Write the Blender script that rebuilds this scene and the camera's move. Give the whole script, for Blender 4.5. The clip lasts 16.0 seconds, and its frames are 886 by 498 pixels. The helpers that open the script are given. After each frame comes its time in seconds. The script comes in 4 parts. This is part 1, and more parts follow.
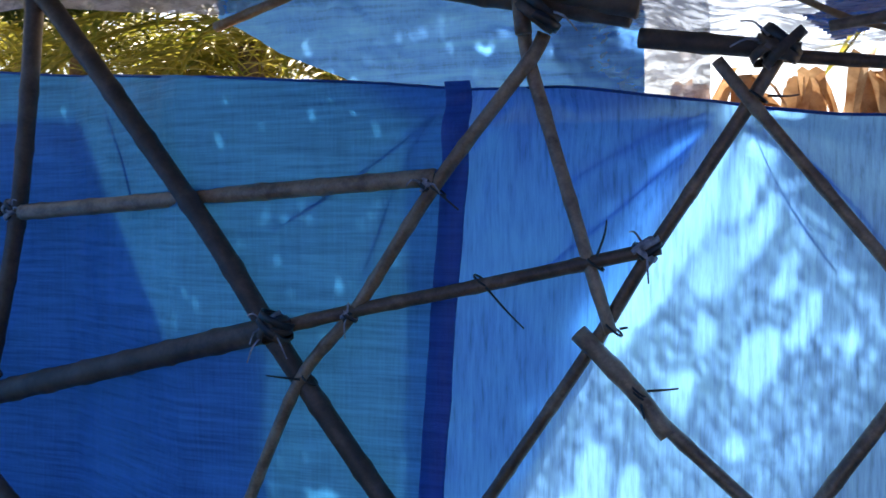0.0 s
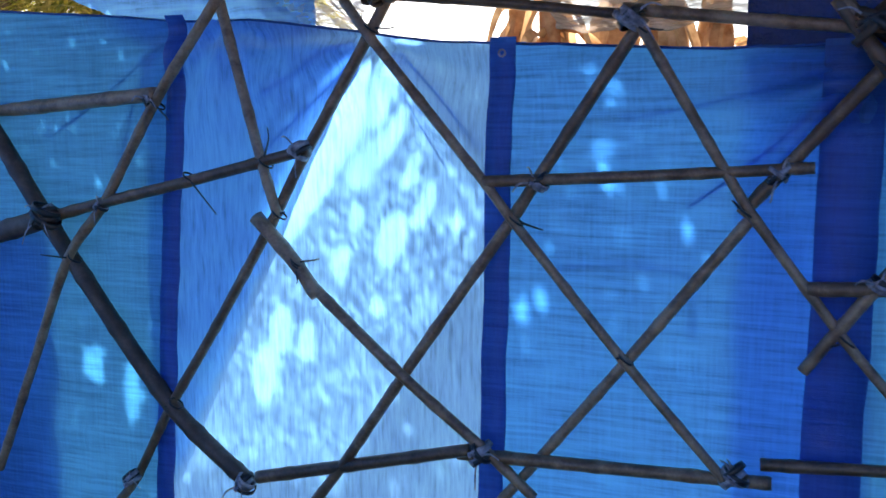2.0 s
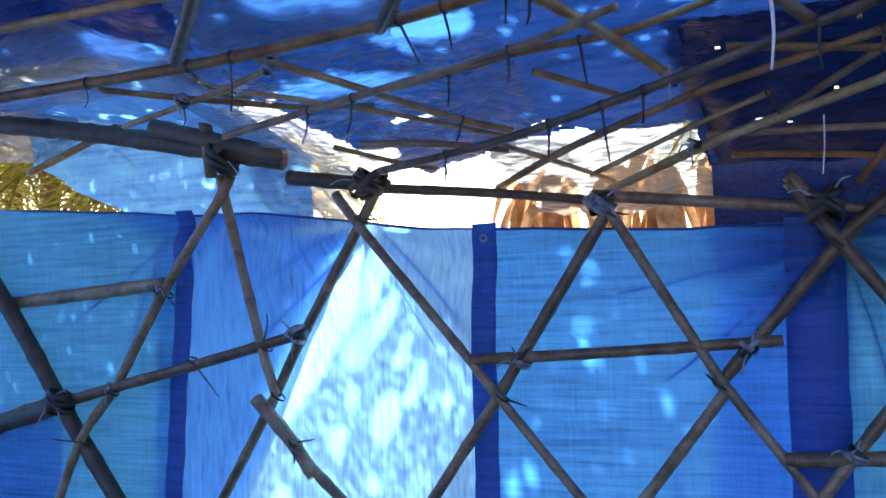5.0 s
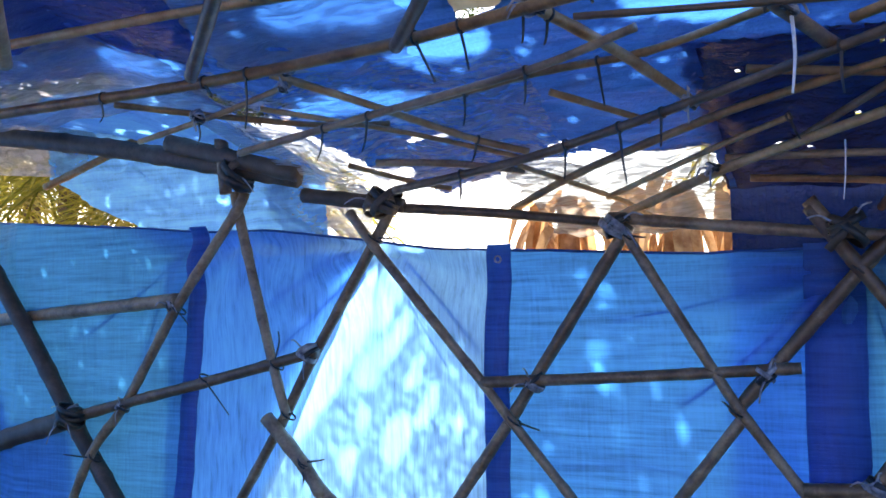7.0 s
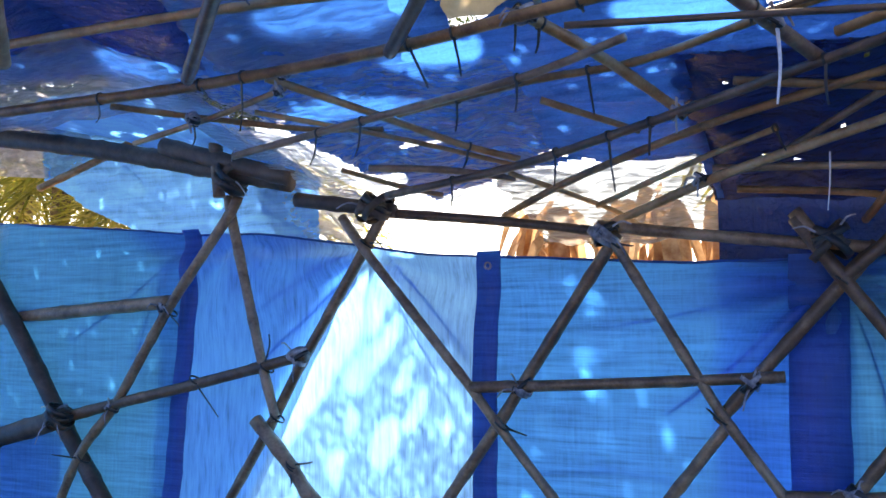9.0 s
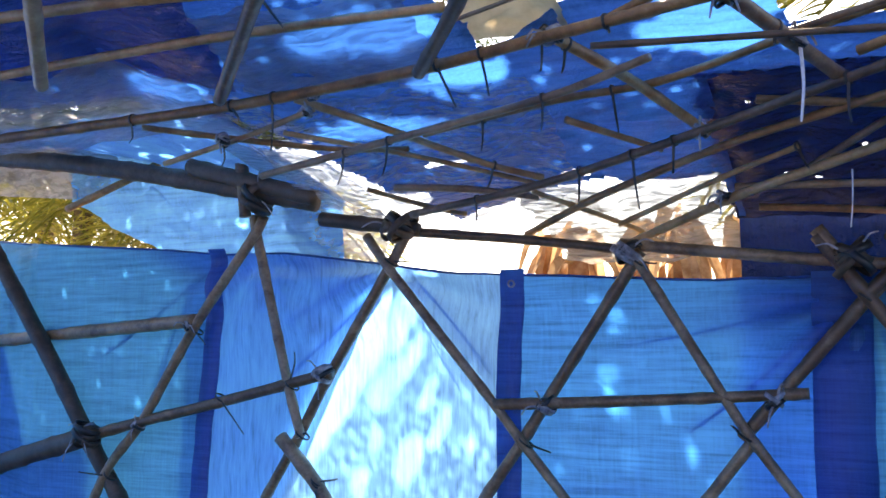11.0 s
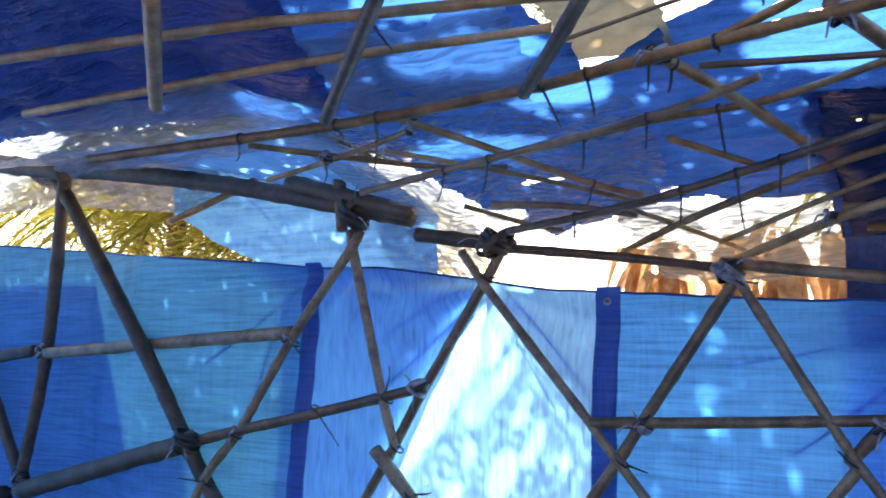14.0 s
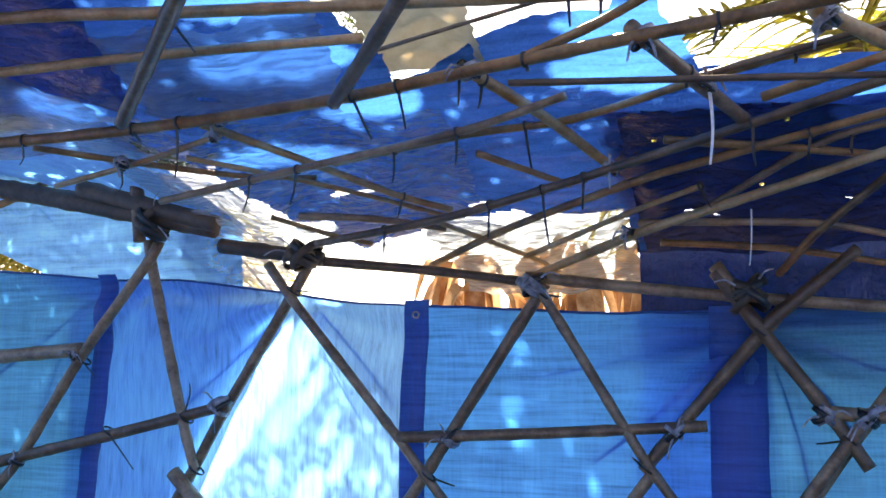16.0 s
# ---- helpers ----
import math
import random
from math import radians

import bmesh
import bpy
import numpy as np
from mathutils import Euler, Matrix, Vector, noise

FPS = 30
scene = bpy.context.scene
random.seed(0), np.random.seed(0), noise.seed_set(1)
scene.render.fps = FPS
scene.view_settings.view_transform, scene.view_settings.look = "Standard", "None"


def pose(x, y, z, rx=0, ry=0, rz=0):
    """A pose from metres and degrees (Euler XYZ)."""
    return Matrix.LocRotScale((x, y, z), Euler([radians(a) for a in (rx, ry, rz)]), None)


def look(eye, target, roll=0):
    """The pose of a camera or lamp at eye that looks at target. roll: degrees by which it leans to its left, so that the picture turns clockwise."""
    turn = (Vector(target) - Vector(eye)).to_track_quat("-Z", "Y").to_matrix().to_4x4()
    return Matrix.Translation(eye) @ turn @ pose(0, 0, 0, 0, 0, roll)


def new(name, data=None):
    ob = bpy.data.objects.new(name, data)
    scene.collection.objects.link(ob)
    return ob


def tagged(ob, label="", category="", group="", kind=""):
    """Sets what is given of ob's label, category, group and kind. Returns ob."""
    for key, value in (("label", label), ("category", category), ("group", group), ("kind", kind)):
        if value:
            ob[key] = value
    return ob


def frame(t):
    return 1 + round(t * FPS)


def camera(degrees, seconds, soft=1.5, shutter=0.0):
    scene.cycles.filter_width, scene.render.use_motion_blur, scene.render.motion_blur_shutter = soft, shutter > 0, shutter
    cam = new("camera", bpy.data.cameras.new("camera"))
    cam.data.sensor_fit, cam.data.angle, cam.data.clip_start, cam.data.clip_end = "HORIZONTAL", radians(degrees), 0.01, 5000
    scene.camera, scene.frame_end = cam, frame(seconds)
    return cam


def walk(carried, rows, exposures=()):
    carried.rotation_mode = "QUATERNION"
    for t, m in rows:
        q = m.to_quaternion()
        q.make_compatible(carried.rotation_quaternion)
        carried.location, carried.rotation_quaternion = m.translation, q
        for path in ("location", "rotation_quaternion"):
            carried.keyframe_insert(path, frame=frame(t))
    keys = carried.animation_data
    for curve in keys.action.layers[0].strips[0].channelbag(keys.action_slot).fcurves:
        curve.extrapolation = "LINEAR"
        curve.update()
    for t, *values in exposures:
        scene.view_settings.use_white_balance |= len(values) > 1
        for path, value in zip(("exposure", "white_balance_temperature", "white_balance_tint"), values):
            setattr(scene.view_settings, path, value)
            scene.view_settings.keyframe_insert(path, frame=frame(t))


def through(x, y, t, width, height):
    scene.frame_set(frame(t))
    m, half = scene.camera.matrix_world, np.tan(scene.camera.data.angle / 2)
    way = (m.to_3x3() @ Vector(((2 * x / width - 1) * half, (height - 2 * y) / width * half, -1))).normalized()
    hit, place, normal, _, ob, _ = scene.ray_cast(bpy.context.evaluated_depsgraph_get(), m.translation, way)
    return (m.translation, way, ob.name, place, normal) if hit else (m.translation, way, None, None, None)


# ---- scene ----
cam = camera(50.0, 16.0, soft=1.6, shutter=0.3)
PATH = [
    (0, (-1.669, 0.445, 1.482), (-2.327, 2.333, 1.429), 0.10),
    (0.5, (-1.380, 0.323, 1.507), (-2.181, 2.154, 1.440), 0.76),
    (1, (-0.962, 0.299, 1.475), (-1.843, 2.093, 1.530), 2.35),
    (1.5, (-0.622, 0.248, 1.502), (-1.461, 2.063, 1.528), 1.43),
    (2, (-0.258, 0.131, 1.455), (-0.961, 1.989, 1.222), -0.19),
    (2.5, (-0.157, -0.061, 1.418), (-0.976, 1.761, 1.309), -1.55),
    (3, (-0.042, -0.088, 1.434), (-0.819, 1.755, 1.444), -2.21),
    (3.5, (0.022, -0.006, 1.508), (-0.705, 1.857, 1.564), -2.63),
    (4, (0.006, 0.021, 1.508), (-0.730, 1.879, 1.596), -2.47),
    (4.5, (-0.024, 0.038, 1.514), (-0.782, 1.886, 1.615), -2.22),
    (7, (-0.035, 0.085, 1.527), (-0.838, 1.911, 1.677), -0.91),
    (7.5, (-0.032, 0.076, 1.519), (-0.831, 1.903, 1.677), -0.62),
    (8, (-0.024, 0.066, 1.510), (-0.815, 1.895, 1.676), -0.32),
    (8.5, (-0.017, 0.059, 1.506), (-0.803, 1.890, 1.676), -0.08),
    (11, (-0.033, 0.006, 1.482), (-0.846, 1.820, 1.704), -0.03),
    (11.5, (-0.044, -0.039, 1.497), (-0.937, 1.733, 1.743), -0.08),
    (12, (-0.039, -0.004, 1.515), (-0.888, 1.790, 1.758), -0.05),
    (12.5, (-0.036, 0.021, 1.536), (-0.828, 1.844, 1.759), -0.09),
    (13, (-0.012, 0.040, 1.534), (-0.788, 1.870, 1.753), 0.24),
    (13.5, (-0.049, -0.021, 1.505), (-1.060, 1.689, 1.734), 1.15),
    (14, (-0.083, -0.040, 1.504), (-1.043, 1.698, 1.745), 1.03),
    (14.5, (-0.093, 0.002, 1.508), (-0.765, 1.867, 1.772), 0.45),
    (15, (-0.082, 0.018, 1.516), (-0.683, 1.907, 1.781), 0.31),
    (15.5, (-0.092, 0.015, 1.517), (-0.690, 1.905, 1.783), 0.19),
    (16, (-0.108, 0.010, 1.519), (-0.697, 1.903, 1.786), -0.00),
]
EXPOSURES = [(0.0, 1.6, 7500, 17), (1.5, 2.0, 7500, 17), (2.5, 2.1, 7500, 17), (3.5, 2.35, 7600, 17), (8.5, 2.45, 8000, 17), (16.0, 2.55, 8800, 17)]
walk(cam, [(t, look(eye, target, roll)) for t, eye, target, roll in PATH], EXPOSURES)

# ---------------------------------------------------------------- light
SUN = Vector((-0.25, 0.62, 0.75)).normalized()
world = bpy.data.worlds.new("sky")
scene.world = world
world.use_nodes = True
wn = world.node_tree.nodes
sky = wn.new("ShaderNodeTexSky")
sky.sky_type = "NISHITA"
sky.sun_disc = False
sky.sun_elevation = math.asin(SUN.z)
sky.sun_rotation = math.atan2(SUN.x, SUN.y)
world.node_tree.links.new(sky.outputs[0], wn["Background"].inputs[0])
wn["Background"].inputs[1].default_value = 0.11
sun_data = bpy.data.lights.new("sun", "SUN")
sun_data.energy, sun_data.angle, sun_data.color = 5.0, radians(0.5), (1.0, 0.95, 0.86)
sun = new("sun", sun_data)
sun.matrix_world = look(SUN * 20, (0, 0, 0))

# ---------------------------------------------------------------- materials


def nodes_of(name):
    m = bpy.data.materials.new(name)
    m.use_nodes = True
    return m, m.node_tree.nodes, m.node_tree.links, m.node_tree.nodes["Principled BSDF"]


def coords(n, l, scale, kind="Object"):
    tc, mp = n.new("ShaderNodeTexCoord"), n.new("ShaderNodeMapping")
    mp.inputs["Scale"].default_value = scale
    l.new(tc.outputs[kind], mp.inputs[0])
    return mp.outputs[0]


def noise_node(n, l, vec, scale, detail=4.0, rough=0.6):
    t = n.new("ShaderNodeTexNoise")
    t.inputs["Scale"].default_value, t.inputs["Detail"].default_value, t.inputs["Roughness"].default_value = scale, detail, rough
    l.new(vec, t.inputs["Vector"])
    return t.outputs[0]


def ramp(n, l, fac, stops):
    r = n.new("ShaderNodeValToRGB")
    r.color_ramp.elements[0].position, r.color_ramp.elements[0].color = stops[0][0], (*stops[0][1], 1)
    r.color_ramp.elements[1].position, r.color_ramp.elements[1].color = stops[-1][0], (*stops[-1][1], 1)
    for p, c in stops[1:-1]:
        e = r.color_ramp.elements.new(p)
        e.color = (*c, 1)
    l.new(fac, r.inputs[0])
    return r.outputs[0]


def bump(n, l, height, strength, dist):
    b = n.new("ShaderNodeBump")
    b.inputs["Strength"].default_value, b.inputs["Distance"].default_value = strength, dist
    l.new(height, b.inputs["Height"])
    return b.outputs[0]


def tarp_material(name, dark, light, through, stretch=(1.2, 1.2, 26.0), let=0.6, rough=0.42, crease=0.02, weave=0.3):
    """Woven plastic sheet: a glossy skin that lets light through, with streaks along the weave."""
    m, n, l, p = nodes_of(name)
    streak = noise_node(n, l, coords(n, l, stretch), 2.2, 5.0, 0.65)
    cross = noise_node(n, l, coords(n, l, (60.0, 60.0, 2.0)), 1.6, 3.0)
    blotch = noise_node(n, l, coords(n, l, (1, 1, 1)), 1.7, 3.0)
    mixed = n.new("ShaderNodeMath")
    mixed.operation = "MULTIPLY_ADD"
    l.new(cross, mixed.inputs[0])
    mixed.inputs[1].default_value = 0.35
    l.new(streak, mixed.inputs[2])
    total = n.new("ShaderNodeMath")
    total.operation = "MULTIPLY_ADD"
    l.new(blotch, total.inputs[0])
    total.inputs[1].default_value = 0.35
    l.new(mixed.outputs[0], total.inputs[2])
    l.new(ramp(n, l, total.outputs[0], [(0.58, dark), (1.0, light)]), p.inputs["Base Color"])
    p.inputs["Roughness"].default_value = rough
    fold = noise_node(n, l, coords(n, l, (2.2, 3.4, 2.2)), 3.0, 6.0, 0.6)
    height = n.new("ShaderNodeMath")
    height.operation = "MULTIPLY_ADD"
    l.new(total.outputs[0], height.inputs[0])
    height.inputs[1].default_value = weave
    l.new(fold, height.inputs[2])
    nrm = bump(n, l, height.outputs[0], 0.9, crease)
    l.new(nrm, p.inputs["Normal"])
    tr = n.new("ShaderNodeBsdfTranslucent")
    l.new(ramp(n, l, total.outputs[0], [(0.58, tuple(0.55 * c for c in through)), (0.80, through), (1.05, tuple(min(1, 1.3 * c) for c in through))]), tr.inputs[0])
    mix = n.new("ShaderNodeMixShader")
    mix.inputs[0].default_value = let
    l.new(p.outputs[0], mix.inputs[1])
    l.new(tr.outputs[0], mix.inputs[2])
    l.new(mix.outputs[0], n["Material Output"].inputs[0])
    return m


def wood_material(name, dark, mid, light, rough=0.6):
    """Weathered bamboo: pale and dark blotches, fine grain, and a varied tone from pole to pole."""
    m, n, l, p = nodes_of(name)
    grain = noise_node(n, l, coords(n, l, (1, 1, 1)), 9.0, 6.0, 0.7)
    fine = noise_node(n, l, coords(n, l, (1, 1, 1)), 90.0, 3.0)
    info = n.new("ShaderNodeObjectInfo")
    s = n.new("ShaderNodeMath")
    s.operation = "MULTIPLY_ADD"
    l.new(info.outputs["Random"], s.inputs[0])
    s.inputs[1].default_value = 0.25
    l.new(grain, s.inputs[2])
    s2 = n.new("ShaderNodeMath")
    s2.operation = "MULTIPLY_ADD"
    l.new(fine, s2.inputs[0])
    s2.inputs[1].default_value = 0.18
    l.new(s.outputs[0], s2.inputs[2])
    l.new(ramp(n, l, s2.outputs[0], [(0.45, dark), (0.7, mid), (0.95, light)]), p.inputs["Base Color"])
    p.inputs["Roughness"].default_value = rough
    l.new(bump(n, l, s2.outputs[0], 0.4, 0.004), p.inputs["Normal"])
    return m


def plain_material(name, c1, c2, rough=0.6, scale=8.0, metal=0.0, let=0.0):
    m, n, l, p = nodes_of(name)
    f = noise_node(n, l, coords(n, l, (1, 1, 1)), scale, 5.0)
    col = ramp(n, l, f, [(0.35, c1), (0.7, c2)])
    l.new(col, p.inputs["Base Color"])
    p.inputs["Roughness"].default_value, p.inputs["Metallic"].default_value = rough, metal
    l.new(bump(n, l, f, 0.3, 0.01), p.inputs["Normal"])
    if let:
        tr, mix = n.new("ShaderNodeBsdfTranslucent"), n.new("ShaderNodeMixShader")
        l.new(col, tr.inputs[0])
        mix.inputs[0].default_value = let
        l.new(p.outputs[0], mix.inputs[1])
        l.new(tr.outputs[0], mix.inputs[2])
        l.new(mix.outputs[0], n["Material Output"].inputs[0])
    return m


def clear_sheet_material(name, tint, clear, rough):
    """Crumpled see-through plastic film."""
    m, n, l, p = nodes_of(name)
    p.inputs["Base Color"].default_value, p.inputs["Roughness"].default_value = (*tint, 1), rough
    f = noise_node(n, l, coords(n, l, (3.0, 16.0, 9.0)), 3.0, 6.0, 0.65)
    l.new(bump(n, l, f, 1.0, 0.07), p.inputs["Normal"])
    tr, tp = n.new("ShaderNodeBsdfTranslucent"), n.new("ShaderNodeBsdfTransparent")
    tr.inputs[0].default_value = (*tint, 1)
    m1, m2 = n.new("ShaderNodeMixShader"), n.new("ShaderNodeMixShader")
    m1.inputs[0].default_value = 0.5
    l.new(p.outputs[0], m1.inputs[1])
    l.new(tr.outputs[0], m1.inputs[2])
    l.new(ramp(n, l, f, [(0.44, (clear,) * 3), (0.57, (clear * 0.2,) * 3)]), m2.inputs[0])
    l.new(m1.outputs[0], m2.inputs[1])
    l.new(tp.outputs[0], m2.inputs[2])
    l.new(m2.outputs[0], n["Material Output"].inputs[0])
    return m


BLUE = tarp_material("blue_tarp", (0.012, 0.085, 0.36), (0.05, 0.21, 0.60), (0.026, 0.26, 0.84))
# Dimmer copy of the blue: weaker light behind the end panels, put into colour.
DIM = tarp_material("shaded_blue_tarp", (0.010, 0.085, 0.28), (0.035, 0.19, 0.48), (0.024, 0.235, 0.56), let=0.5)
# Lighter copy of the blue: part of the sun's glow is in the colour.
PALE = tarp_material("lightened_blue_tarp", (0.025, 0.14, 0.46), (0.08, 0.28, 0.70), (0.13, 0.41, 0.93), (34.0, 1.2, 3.0), let=0.64)
VEIL = tarp_material("thin_blue_tarp", (0.03, 0.16, 0.50), (0.09, 0.30, 0.72), (0.22, 0.55, 0.97), (34.0, 1.2, 3.0), let=0.85)
SAG = tarp_material("sagging_blue_tarp", (0.015, 0.11, 0.45), (0.05, 0.24, 0.70), (0.10, 0.38, 0.97), let=0.8)
NAVY = tarp_material("navy_dim_tarp", (0.003, 0.04, 0.20), (0.010, 0.10, 0.36), (0.004, 0.12, 0.50), let=0.32)
ROOF = tarp_material("roof_tarp", (0.003, 0.05, 0.32), (0.026, 0.16, 0.60), (0.026, 0.19, 0.72), (1.3, 14.0, 1.3), let=0.42, rough=0.18, crease=0.07, weave=0.9)
# Roof blue taken almost to black: the east corner's shade is in the colour.
CORNER = tarp_material("shaded_roof_tarp", (0.002, 0.010, 0.06), (0.006, 0.026, 0.14), (0.002, 0.018, 0.12), (1.3, 10.0, 1.3), let=0.12, rough=0.2, crease=0.05)
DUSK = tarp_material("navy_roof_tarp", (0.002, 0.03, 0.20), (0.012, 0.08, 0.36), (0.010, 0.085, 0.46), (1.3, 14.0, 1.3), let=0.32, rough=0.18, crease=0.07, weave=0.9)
FILM = clear_sheet_material("clear_film", (0.66, 0.68, 0.76), 0.85, 0.12)
MILKY = clear_sheet_material("milky_film", (0.44, 0.46, 0.55), 0.45, 0.15)
WOVEN = clear_sheet_material("silvery_film", (0.36, 0.33, 0.30), 0.40, 0.2)
CLOTH = plain_material("beige_cloth", (0.55, 0.44, 0.27), (0.75, 0.63, 0.42), 0.9, 14.0, let=0.5)
BAMBOO = wood_material("weathered_bamboo", (0.030, 0.016, 0.009), (0.13, 0.074, 0.041), (0.34, 0.225, 0.135), 0.40)
TAN = wood_material("tan_bamboo", (0.085, 0.036, 0.011), (0.29, 0.145, 0.052), (0.52, 0.34, 0.17), 0.40)
DARK = wood_material("dark_timber", (0.016, 0.010, 0.007), (0.060, 0.036, 0.023), (0.13, 0.085, 0.058), 0.55)
BLACK = plain_material("black_nylon", (0.008, 0.008, 0.009), (0.02, 0.02, 0.022), 0.4, 40.0)
WRAP = plain_material("grey_wrap", (0.10, 0.10, 0.12), (0.40, 0.40, 0.43), 0.35, 30.0)
CORD = plain_material("white_cord", (0.55, 0.55, 0.55), (0.8, 0.8, 0.8), 0.8, 60.0)
EARTH = plain_material("sandy_earth", (0.22, 0.16, 0.10), (0.42, 0.34, 0.24), 0.95, 3.0)
LEAF = plain_material("green_leaf", (0.035, 0.075, 0.012), (0.10, 0.15, 0.03), 0.5, 5.0, let=0.4)
FROND = plain_material("yellow_green_frond", (0.11, 0.15, 0.018), (0.48, 0.42, 0.08), 0.45, 5.0, let=0.5)
DRY = plain_material("dry_leaf", (0.26, 0.12, 0.05), (0.70, 0.48, 0.27), 0.7, 6.0, let=0.4)
BARK = plain_material("tree_bark", (0.07, 0.05, 0.035), (0.20, 0.16, 0.12), 0.9, 18.0)

# ---------------------------------------------------------------- makers


def mesh_object(name, verts, faces, material, parent=None, smooth=True, label=""):
    me = bpy.data.meshes.new(name)
    me.from_pydata([tuple(v) for v in verts], [], faces)
    me.materials.append(material)
    if smooth:
        me.polygons.foreach_set("use_smooth", [True] * len(me.polygons))
    me.update()
    ob = new(name, me)
    if parent:
        ob.parent = parent
    return tagged(ob, label)


def along(points, step):
    """Points at even steps on a smooth line through the given ones, with the way at each."""
    pts = [Vector(p) for p in points]
    if len(pts) == 2:
        pts.insert(1, (pts[0] + pts[1]) / 2)
    out = []
    for i in range(len(pts) - 1):
        a, b = pts[i], pts[i + 1]
        ta = (pts[i + 1] - pts[max(i - 1, 0)]) * 0.5
        tb = (pts[min(i + 2, len(pts) - 1)] - pts[i]) * 0.5
        d = (b - a).length
        if ta.length > d:
            ta *= d / ta.length
        if tb.length > d:
            tb *= d / tb.length
        n = max(2, int(d / step))
        for k in range(n if i < len(pts) - 2 else n + 1):
            s = k / n
            h1, h2, h3, h4 = 2 * s**3 - 3 * s**2 + 1, s**3 - 2 * s**2 + s, -2 * s**3 + 3 * s**2, s**3 - s**2
            out.append(a * h1 + ta * h2 + b * h3 + tb * h4)
    return out


def tube(points, radius, step=0.035, sides=10, joints=0.27, taper=0.12, rough=0.06, seed=0):
    """A bamboo culm along a line: swollen joints, a slight taper, uneven skin and cut ends."""
    line = along(points, step)
    rnd = random.Random(seed)
    verts, faces, far, nxt = [], [], 0.0, rnd.uniform(0.05, joints)
    ref = Vector((0, 0, 1)) if abs((line[-1] - line[0]).normalized().z) < 0.85 else Vector((1, 0, 0))
    total = len(line)
    for i, p in enumerate(line):
        d = (line[min(i + 1, total - 1)] - line[max(i - 1, 0)]).normalized()
        u = d.cross(ref).normalized()
        v = d.cross(u)
        if i:
            far += (p - line[i - 1]).length
        r = radius * (1 + taper * (0.5 - i / total))
        if far >= nxt:
            r *= 1.11
            nxt += joints * rnd.uniform(0.8, 1.25)
        for k in range(sides):
            a = 2 * math.pi * k / sides
            rr = r * (1 + rough * noise.noise(p * 7 + Vector((math.cos(a), math.sin(a), seed))))
            verts.append(p + (u * math.cos(a) + v * math.sin(a)) * rr)
    for i in range(total - 1):
        for k in range(sides):
            a, b = i * sides + k, i * sides + (k + 1) % sides
            faces.append((a, b, b + sides, a + sides))
    faces.append(tuple(reversed(range(sides))))
    faces.append(tuple(range((total - 1) * sides, total * sides)))
    return verts, faces


WALL_Y, RAIL_Z, SLOPE = 3.363, 1.937, 0.3
COUNT = [0]


def roof_z(y, off=0.0):
    return RAIL_Z + off + SLOPE * (WALL_Y - y)


def pole(points, radius, material, label, group):
    COUNT[0] += 1
    v, f = tube(points, radius, rough=0.04, seed=COUNT[0])
    ob = mesh_object("bamboo_pole", v, f, material)
    return tagged(ob, label, "pole", group)


def lerp_line(points, x):
    if x <= points[0][0]:
        return points[0][1]
    for (a, za), (b, zb) in zip(points, points[1:]):
        if x <= b:
            return za + (zb - za) * (x - a) / (b - a)
    return points[-1][1]


def forward(x, y, z, to):
    """Moved to the depth to, along the line to the middle of the room."""
    k = (to - 0.05) / (y - 0.05)
    return (-0.03 + (x + 0.03) * k, to, 1.5 + (z - 1.5) * k)


def lattice_depth(x, front):
    """The lattice leans: its west end stands further out than its middle, and the poles lie in two layers."""
    bend = [(-5.2, 3.76), (-4.55, 3.76), (-3.75, 3.37), (-2.95, 3.375), (-2.3, 3.32), (-1.95, 3.29), (-1.7, 3.29), (-1.2, 3.36), (0.5, 3.35)]
    return lerp_line(bend, x) + (-0.018 if front else 0.014)


def wall_pole(radius, y, *xz):
    dark = radius > 0.0284
    pole([forward(x, y, z, lattice_depth(x, y < 3.365) if z < 2.0 else y - 0.02 + 0.2 * max(0.0, -3.75 - x)) for x, z in xz], radius * (1.12 if xz[0][0] < -2.2 else 0.98), DARK if dark else BAMBOO,
         "thick dark weathered timber pole tied into the wall frame" if dark else "weathered grey-brown bamboo pole tied into the wall lattice", "wall lattice poles")


ROOF_LINES = []


def roof_pole(radius, off, *xy):
    ROOF_LINES.append((off, radius * 0.84, xy))
    k = (COUNT[0] * 7) % 5
    mat = TAN if k not in (0, 2) else BAMBOO
    pole([(x, y, roof_z(y, off)) for x, y in xy], radius * 0.84, mat,
         "tan bamboo rafter carrying the roof sheets" if mat is TAN else "weathered grey bamboo rafter carrying the roof sheets", "roof poles")


def sheet(name, nx, nz, place, material, label, keep=None, category="tarp", kind=""):
    """A cloth sheet: a fine grid laid by place(u, v); keep(p) leaves holes."""
    verts = [place(i / nx, j / nz) for j in range(nz + 1) for i in range(nx + 1)]
    faces = []
    for j in range(nz):
        for i in range(nx):
            a = j * (nx + 1) + i
            if keep is None or keep((verts[a] + verts[a + nx + 2]) / 2):
                faces.append((a, a + 1, a + nx + 2, a + nx + 1))
    ob = mesh_object(name, verts, faces, material)
    if kind:
        return tagged(ob, label, kind=kind)
    return tagged(ob, label, category)


def inside(poly, x, y):
    hit = False
    for (x1, y1), (x2, y2) in zip(poly, poly[1:] + poly[:1]):
        if (y1 > y) != (y2 > y) and x < (x2 - x1) * (y - y1) / (y2 - y1) + x1:
            hit = not hit
    return hit


# ---------------------------------------------------------------- ground and closing walls
FLOOR_Z = -0.25


